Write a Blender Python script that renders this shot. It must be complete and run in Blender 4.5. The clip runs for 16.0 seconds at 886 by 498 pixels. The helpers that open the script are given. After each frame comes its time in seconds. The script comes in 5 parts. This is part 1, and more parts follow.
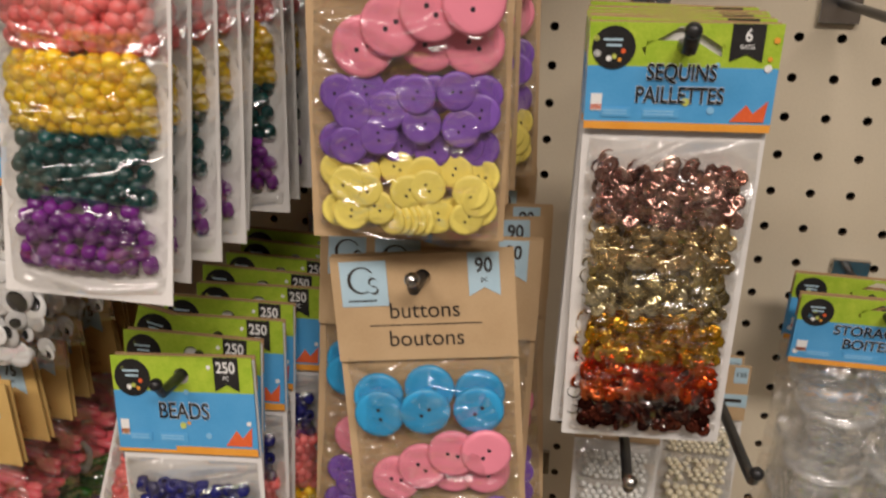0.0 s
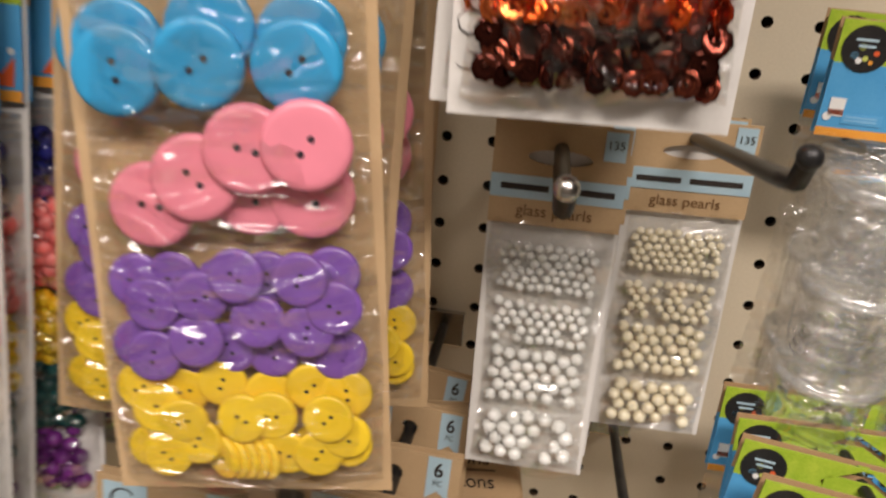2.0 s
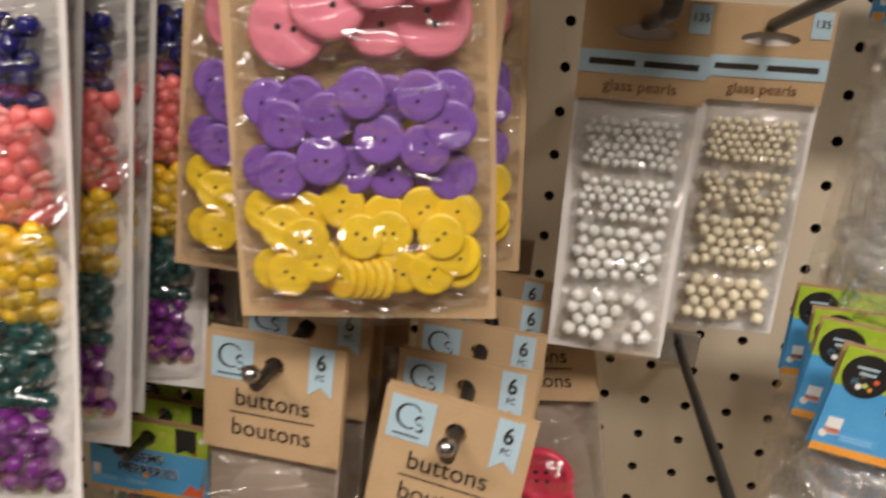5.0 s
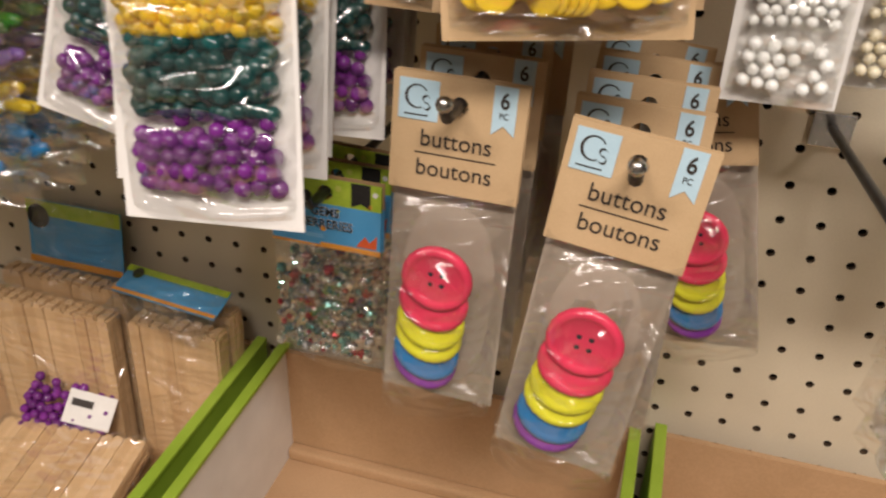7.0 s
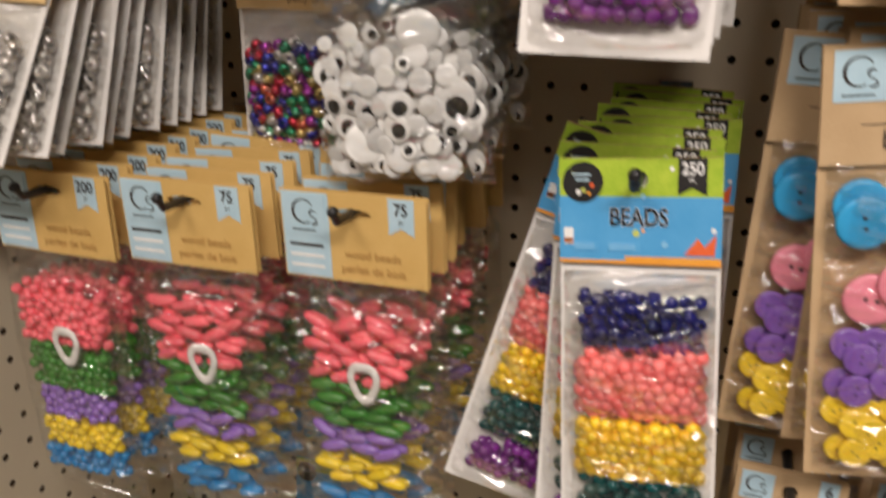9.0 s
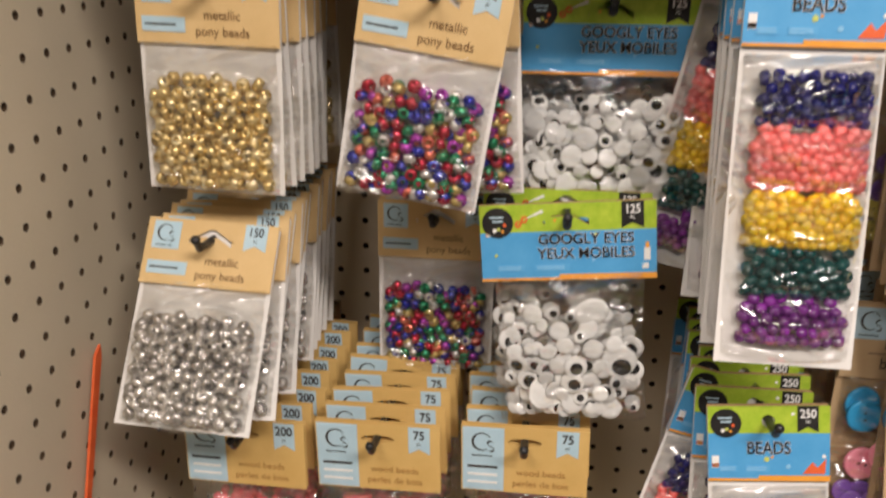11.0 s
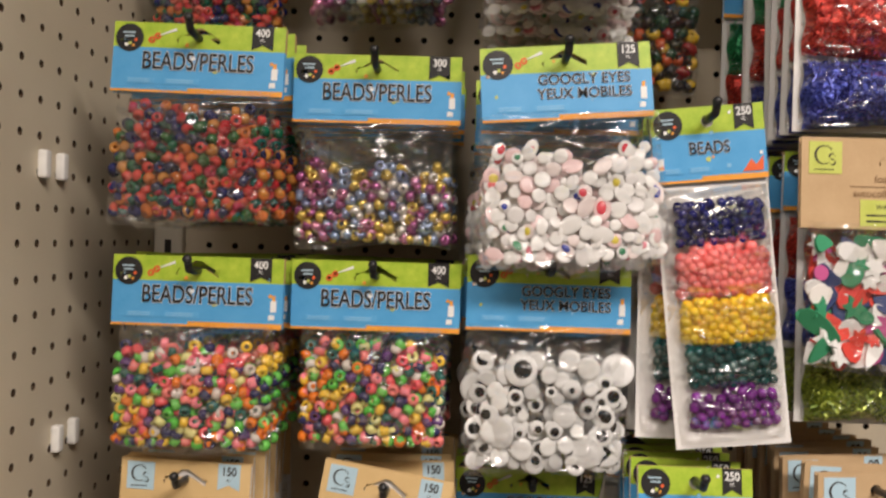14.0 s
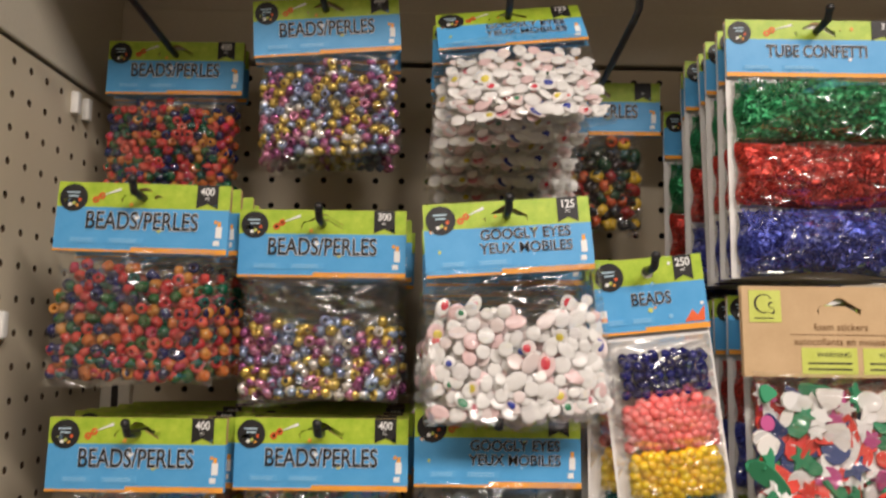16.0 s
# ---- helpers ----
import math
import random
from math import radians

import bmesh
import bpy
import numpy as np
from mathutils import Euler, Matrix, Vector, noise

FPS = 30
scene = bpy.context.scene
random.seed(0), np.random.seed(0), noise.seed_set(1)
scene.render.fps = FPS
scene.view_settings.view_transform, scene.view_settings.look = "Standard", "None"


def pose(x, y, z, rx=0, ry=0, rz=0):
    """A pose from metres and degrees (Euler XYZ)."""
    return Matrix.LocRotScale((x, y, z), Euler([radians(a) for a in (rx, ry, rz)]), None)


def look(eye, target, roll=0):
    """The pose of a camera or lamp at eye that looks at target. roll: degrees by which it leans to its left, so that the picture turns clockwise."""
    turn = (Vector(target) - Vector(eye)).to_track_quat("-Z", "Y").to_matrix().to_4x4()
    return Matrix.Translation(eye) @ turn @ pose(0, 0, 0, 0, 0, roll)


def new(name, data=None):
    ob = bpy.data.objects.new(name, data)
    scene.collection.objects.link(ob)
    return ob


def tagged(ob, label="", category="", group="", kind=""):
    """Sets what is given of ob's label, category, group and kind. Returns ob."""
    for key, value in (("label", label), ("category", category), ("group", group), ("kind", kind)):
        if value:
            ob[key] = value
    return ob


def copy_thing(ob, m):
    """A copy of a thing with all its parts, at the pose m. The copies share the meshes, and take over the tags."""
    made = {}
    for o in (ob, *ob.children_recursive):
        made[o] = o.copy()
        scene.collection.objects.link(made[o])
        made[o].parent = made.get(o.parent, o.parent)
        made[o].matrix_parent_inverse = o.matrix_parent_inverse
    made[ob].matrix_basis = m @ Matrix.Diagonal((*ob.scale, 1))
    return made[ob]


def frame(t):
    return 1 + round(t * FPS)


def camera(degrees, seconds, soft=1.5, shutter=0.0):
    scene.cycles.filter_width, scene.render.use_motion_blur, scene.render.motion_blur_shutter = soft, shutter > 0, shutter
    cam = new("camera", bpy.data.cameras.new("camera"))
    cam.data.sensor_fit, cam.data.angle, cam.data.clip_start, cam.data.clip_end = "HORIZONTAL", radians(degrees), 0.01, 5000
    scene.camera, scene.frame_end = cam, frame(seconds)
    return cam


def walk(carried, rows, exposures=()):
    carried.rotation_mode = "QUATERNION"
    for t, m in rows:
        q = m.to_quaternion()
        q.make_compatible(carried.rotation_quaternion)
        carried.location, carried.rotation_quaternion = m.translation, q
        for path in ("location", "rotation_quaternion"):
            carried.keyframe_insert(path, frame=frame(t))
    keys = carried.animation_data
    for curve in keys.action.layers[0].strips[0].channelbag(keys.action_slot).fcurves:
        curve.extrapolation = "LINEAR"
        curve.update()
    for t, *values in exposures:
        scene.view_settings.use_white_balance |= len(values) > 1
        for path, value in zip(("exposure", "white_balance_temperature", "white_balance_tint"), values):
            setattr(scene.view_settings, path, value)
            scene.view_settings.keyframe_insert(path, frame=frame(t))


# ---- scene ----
cam = camera(56.89, 16.0, soft=2.3, shutter=0.55)
PATH = [
    (0, (-0.1294, -0.5545, 1.5009), (-0.4374, 1.2580, 0.7135), 1.16),
    (0.5, (-0.1268, -0.5567, 1.4910), (-0.4152, 1.2356, 0.6518), 1.29),
    (1, (-0.1273, -0.5478, 1.4555), (-0.4156, 1.2266, 0.5789), 1.46),
    (1.5, (-0.1093, -0.5080, 1.3829), (-0.3646, 1.2609, 0.4853), 3.70),
    (2, (-0.1003, -0.4305, 1.3181), (-0.3064, 1.3921, 0.5208), 5.12),
    (2.5, (-0.0873, -0.4155, 1.2805), (-0.2856, 1.4458, 0.5762), 6.45),
    (3, (-0.0809, -0.4221, 1.2716), (-0.2950, 1.4517, 0.6058), 6.88),
    (3.2, (-0.0809, -0.4203, 1.2689), (-0.3021, 1.4530, 0.6041), 6.67),
    (5.3, (-0.1273, -0.4849, 1.2577), (-0.4486, 1.3447, 0.5165), 3.60),
    (5.5, (-0.1357, -0.4900, 1.2542), (-0.4980, 1.3133, 0.4689), 3.51),
    (6, (-0.1383, -0.4944, 1.2376), (-0.5544, 1.2445, 0.3414), 2.82),
    (6.5, (-0.1385, -0.5043, 1.2187), (-0.5644, 1.1705, 0.2119), 2.40),
    (7, (-0.1409, -0.5148, 1.2229), (-0.5834, 1.1357, 0.1837), 2.43),
    (7.5, (-0.1741, -0.5566, 1.2743), (-0.6940, 1.1003, 0.2821), 1.79),
    (8, (-0.1930, -0.5904, 1.3359), (-0.8188, 1.0748, 0.4217), -0.25),
    (8.5, (-0.2304, -0.6077, 1.3811), (-0.8549, 1.0918, 0.5314), -0.07),
    (9, (-0.2828, -0.6122, 1.4022), (-0.8823, 1.1275, 0.6186), -0.40),
    (9.2, (-0.3008, -0.6067, 1.4238), (-0.8839, 1.1441, 0.6525), -0.82),
    (11.3, (-0.4761, -0.7322, 1.5936), (-0.6632, 1.1455, 0.9309), 0.60),
    (11.5, (-0.4796, -0.7392, 1.6101), (-0.6326, 1.1620, 1.0084), 0.63),
    (12, (-0.4932, -0.7623, 1.6492), (-0.5971, 1.1767, 1.1703), 0.69),
    (12.5, (-0.4867, -0.7807, 1.6706), (-0.5817, 1.1898, 1.3417), 0.34),
    (13, (-0.4862, -0.7847, 1.6985), (-0.5721, 1.2030, 1.4946), -0.06),
    (13.5, (-0.4902, -0.7909, 1.7131), (-0.5697, 1.2055, 1.6237), 0.74),
    (14, (-0.4841, -0.7881, 1.7170), (-0.5472, 1.2108, 1.6947), 1.81),
    (14.5, (-0.4826, -0.7881, 1.7304), (-0.5182, 1.2110, 1.7781), 1.92),
    (15, (-0.4822, -0.7891, 1.7397), (-0.5098, 1.2079, 1.8455), 1.38),
    (15.5, (-0.4758, -0.7897, 1.7478), (-0.4885, 1.2045, 1.8994), 1.02),
    (16, (-0.4662, -0.7887, 1.7577), (-0.4671, 1.2000, 1.9699), 0.71),
]

EXPOSURES = [(0, -0.56), (1.5, -0.26), (2, -0.16), (2.5, -0.26), (3, -0.33), (5.5, -0.24), (7, 0.03), (8, -0.1), (9, -0.27), (11.5, -0.18), (13.5, -0.27), (16, -0.24)]
walk(cam, [(t, look(eye, target, roll)) for t, eye, target, roll in PATH], EXPOSURES)

INCH = 0.0254

# ---- world and light: a shop hall lit by rows of tube lamps on the ceiling ----
world = bpy.data.worlds.new("world")
scene.world = world
world.use_nodes = True
world.node_tree.nodes["Background"].inputs[0].default_value = (1.0, 0.92, 0.82, 1)
world.node_tree.nodes["Background"].inputs[1].default_value = 0.004

LAMPS = [(-1.05, -1.75, 2.96), (0.45, -1.75, 2.96), (-1.05, -3.0, 2.96), (0.45, -3.0, 2.96)]
for x, y, z in LAMPS:
    data = bpy.data.lights.new("tube_light", "AREA")
    data.shape, data.size, data.size_y = "RECTANGLE", 1.2, 0.4
    data.energy, data.color = (5.0 if y < -2.0 else 42.0 if x < 0 else 76.0), (1.0, 0.885, 0.81)
    ob = new("tube_light", data)
    ob.matrix_world = pose(x, y, z - 0.012)


# ---- materials ----
def nodes_of(name):
    m = bpy.data.materials.new(name)
    m.use_nodes = True
    nt = m.node_tree
    return m, nt, nt.nodes["Principled BSDF"]


def node(nt, kind, **inputs):
    n = nt.nodes.new(kind)
    for key, value in inputs.items():
        n.inputs[key.replace("_", " ")].default_value = value
    return n


def rgb(c):
    return (*c, 1.0)


def add_bump(nt, bsdf, scale, strength, distance=0.0005, detail=4.0):
    co = nt.nodes.new("ShaderNodeTexCoord")
    noise_tex = node(nt, "ShaderNodeTexNoise", Scale=scale, Detail=detail)
    bump = node(nt, "ShaderNodeBump", Strength=strength, Distance=distance)
    nt.links.new(co.outputs["Object"], noise_tex.inputs["Vector"])
    nt.links.new(noise_tex.outputs["Fac"], bump.inputs["Height"])
    nt.links.new(bump.outputs["Normal"], bsdf.inputs["Normal"])
    return co, noise_tex


def mottled(name, c1, c2, scale, rough=0.6, bump=0.15, grain=900.0, spec=0.3, metal=0.0, fine=0.35):
    """A surface whose colour wanders between two tones at a coarse and a fine scale, with relief."""
    m, nt, b = nodes_of(name)
    co, fine_tex = add_bump(nt, b, grain, bump)
    big = node(nt, "ShaderNodeTexNoise", Scale=scale, Detail=5.0)
    nt.links.new(co.outputs["Object"], big.inputs["Vector"])
    blend = node(nt, "ShaderNodeMix", Factor=fine)
    blend.data_type = "FLOAT"
    nt.links.new(big.outputs["Fac"], blend.inputs[2])
    nt.links.new(fine_tex.outputs["Fac"], blend.inputs[3])
    ramp = nt.nodes.new("ShaderNodeValToRGB")
    ramp.color_ramp.elements[0].position, ramp.color_ramp.elements[0].color = 0.35, rgb(c1)
    ramp.color_ramp.elements[1].position, ramp.color_ramp.elements[1].color = 0.65, rgb(c2)
    nt.links.new(blend.outputs[0], ramp.inputs["Fac"])
    nt.links.new(ramp.outputs["Color"], b.inputs["Base Color"])
    b.inputs["Roughness"].default_value = rough
    b.inputs["Specular IOR Level"].default_value = spec
    b.inputs["Metallic"].default_value = metal
    return m


def plastic(name, c, rough=0.3, spec=0.5, transmission=0.0, vary=0.18, scale=120.0, glow=0.0):
    """Moulded plastic of one hue, a little uneven in tone from piece to piece and within each."""
    m, nt, b = nodes_of(name)
    co = nt.nodes.new("ShaderNodeTexCoord")
    tex = node(nt, "ShaderNodeTexNoise", Scale=scale, Detail=3.0)
    geo = nt.nodes.new("ShaderNodeNewGeometry")
    add = nt.nodes.new("ShaderNodeMath")
    add.operation = "ADD"
    nt.links.new(co.outputs["Object"], tex.inputs["Vector"])
    nt.links.new(tex.outputs["Fac"], add.inputs[0])
    nt.links.new(geo.outputs["Random Per Island"], add.inputs[1])
    mr = node(nt, "ShaderNodeMapRange", From_Min=0.2, From_Max=1.5, To_Min=1.0 - vary, To_Max=1.0 + vary)
    nt.links.new(add.outputs[0], mr.inputs["Value"])
    hsv = node(nt, "ShaderNodeHueSaturation", Color=rgb(c))
    nt.links.new(mr.outputs["Result"], hsv.inputs["Value"])
    nt.links.new(hsv.outputs["Color"], b.inputs["Base Color"])
    b.inputs["Roughness"].default_value = rough
    b.inputs["Specular IOR Level"].default_value = spec
    b.inputs["Transmission Weight"].default_value = transmission
    b.inputs["Subsurface Weight"].default_value = glow
    b.inputs["Subsurface Radius"].default_value = (1.0, 1.0, 1.0)
    b.inputs["Subsurface Scale"].default_value = 0.004
    return m


def assorted(name, colours, rough=0.25, metal=0.0, transmission=0.0):
    """Loose pieces, each of one colour out of a given range."""
    m, nt, b = nodes_of(name)
    geo = nt.nodes.new("ShaderNodeNewGeometry")
    ramp = nt.nodes.new("ShaderNodeValToRGB")
    ramp.color_ramp.interpolation = "CONSTANT"
    els = ramp.color_ramp.elements
    while len(els) < len(colours):
        els.new(0.5)
    for k, c in enumerate(colours):
        els[k].position = k / len(colours)
        els[k].color = rgb(c)
    nt.links.new(geo.outputs["Random Per Island"], ramp.inputs["Fac"])
    nt.links.new(ramp.outputs["Color"], b.inputs["Base Color"])
    b.inputs["Roughness"].default_value = rough
    b.inputs["Metallic"].default_value = metal
    b.inputs["Transmission Weight"].default_value = transmission
    return m


def clear_film(name, gloss=1.3, rough=0.09, tint=(0.99, 0.99, 0.985), wrinkle=0.9, scale=26.0, haze=0.006, most=0.2):
    """Thin clear wrapping: light goes straight through, the folds shine."""
    m, nt, b = nodes_of(name)
    nt.nodes.remove(b)
    out = nt.nodes["Material Output"]
    co = nt.nodes.new("ShaderNodeTexCoord")
    mapping = nt.nodes.new("ShaderNodeMapping")
    mapping.inputs["Scale"].default_value = (0.55, 1.0, 1.7)
    mapping.inputs["Rotation"].default_value = (0.0, radians(38), 0.0)
    tex = node(nt, "ShaderNodeTexNoise", Scale=scale, Detail=1.2, Roughness=0.45, Distortion=1.0)
    ridge = nt.nodes.new("ShaderNodeMath")
    ridge.operation = "SUBTRACT"
    ridge.inputs[1].default_value = 0.5
    fold = nt.nodes.new("ShaderNodeMath")
    fold.operation = "ABSOLUTE"
    bump = node(nt, "ShaderNodeBump", Strength=1.0, Distance=wrinkle * 0.06)
    nt.links.new(co.outputs["Object"], mapping.inputs["Vector"])
    nt.links.new(mapping.outputs["Vector"], tex.inputs["Vector"])
    nt.links.new(tex.outputs["Fac"], ridge.inputs[0])
    nt.links.new(ridge.outputs[0], fold.inputs[0])
    nt.links.new(fold.outputs[0], bump.inputs["Height"])
    fres = node(nt, "ShaderNodeFresnel", IOR=1.5)
    nt.links.new(bump.outputs["Normal"], fres.inputs["Normal"])
    gain = nt.nodes.new("ShaderNodeMath")
    gain.operation, gain.use_clamp = "MULTIPLY", True
    nt.links.new(fres.outputs["Fac"], gain.inputs[0])
    gain.inputs[1].default_value = gloss * 1.3
    cap = nt.nodes.new("ShaderNodeMath")
    cap.operation = "MINIMUM"
    cap.inputs[1].default_value = most
    nt.links.new(gain.outputs[0], cap.inputs[0])
    clear = node(nt, "ShaderNodeBsdfTransparent", Color=rgb(tint))
    shine = node(nt, "ShaderNodeBsdfGlossy", Color=(1, 1, 1, 1), Roughness=rough)
    milky = node(nt, "ShaderNodeBsdfDiffuse", Color=(0.8, 0.8, 0.78, 1))
    nt.links.new(bump.outputs["Normal"], shine.inputs["Normal"])
    mix0 = node(nt, "ShaderNodeMixShader", Fac=haze)
    nt.links.new(clear.outputs[0], mix0.inputs[1])
    nt.links.new(milky.outputs[0], mix0.inputs[2])
    mix = nt.nodes.new("ShaderNodeMixShader")
    nt.links.new(cap.outputs[0], mix.inputs["Fac"])
    nt.links.new(mix0.outputs[0], mix.inputs[1])
    nt.links.new(shine.outputs[0], mix.inputs[2])
    nt.links.new(mix.outputs[0], out.inputs["Surface"])
    return m


def glitter(name, dark, bright):
    """Shredded foil: tiny facets that tilt every way."""
    m, nt, b = nodes_of(name)
    co = nt.nodes.new("ShaderNodeTexCoord")
    mapping = nt.nodes.new("ShaderNodeMapping")
    mapping.inputs["Scale"].default_value = (1.0, 1.0, 1.9)
    vor = node(nt, "ShaderNodeTexVoronoi", Scale=430.0)
    nt.links.new(co.outputs["Object"], mapping.inputs["Vector"])
    nt.links.new(mapping.outputs["Vector"], vor.inputs["Vector"])
    ramp = nt.nodes.new("ShaderNodeValToRGB")
    ramp.color_ramp.elements[0].color, ramp.color_ramp.elements[1].color = rgb(dark), rgb(bright)
    sep = nt.nodes.new("ShaderNodeSeparateColor")
    nt.links.new(vor.outputs["Color"], sep.inputs["Color"])
    nt.links.new(sep.outputs[0], ramp.inputs["Fac"])
    nt.links.new(ramp.outputs["Color"], b.inputs["Base Color"])
    bump = node(nt, "ShaderNodeBump", Strength=1.0, Distance=0.008)
    nt.links.new(sep.outputs[1], bump.inputs["Height"])
    nt.links.new(bump.outputs["Normal"], b.inputs["Normal"])
    b.inputs["Metallic"].default_value = 0.55
    b.inputs["Roughness"].default_value = 0.38
    return m


def wood(name, light, dark):
    m, nt, b = nodes_of(name)
    co = nt.nodes.new("ShaderNodeTexCoord")
    info = nt.nodes.new("ShaderNodeObjectInfo")
    mapping = nt.nodes.new("ShaderNodeMapping")
    mapping.inputs["Scale"].default_value = (260.0, 260.0, 14.0)
    tex = node(nt, "ShaderNodeTexNoise", Scale=1.0, Detail=6.0)
    nt.links.new(co.outputs["Object"], mapping.inputs["Vector"])
    nt.links.new(mapping.outputs["Vector"], tex.inputs["Vector"])
    add = nt.nodes.new("ShaderNodeMath")
    add.operation = "ADD"
    nt.links.new(tex.outputs["Fac"], add.inputs[0])
    nt.links.new(info.outputs["Random"], add.inputs[1])
    mr = node(nt, "ShaderNodeMapRange", From_Min=0.3, From_Max=1.6)
    nt.links.new(add.outputs[0], mr.inputs["Value"])
    ramp = nt.nodes.new("ShaderNodeValToRGB")
    ramp.color_ramp.elements[0].color, ramp.color_ramp.elements[1].color = rgb(dark), rgb(light)
    nt.links.new(mr.outputs["Result"], ramp.inputs["Fac"])
    nt.links.new(ramp.outputs["Color"], b.inputs["Base Color"])
    b.inputs["Roughness"].default_value = 0.65
    return m


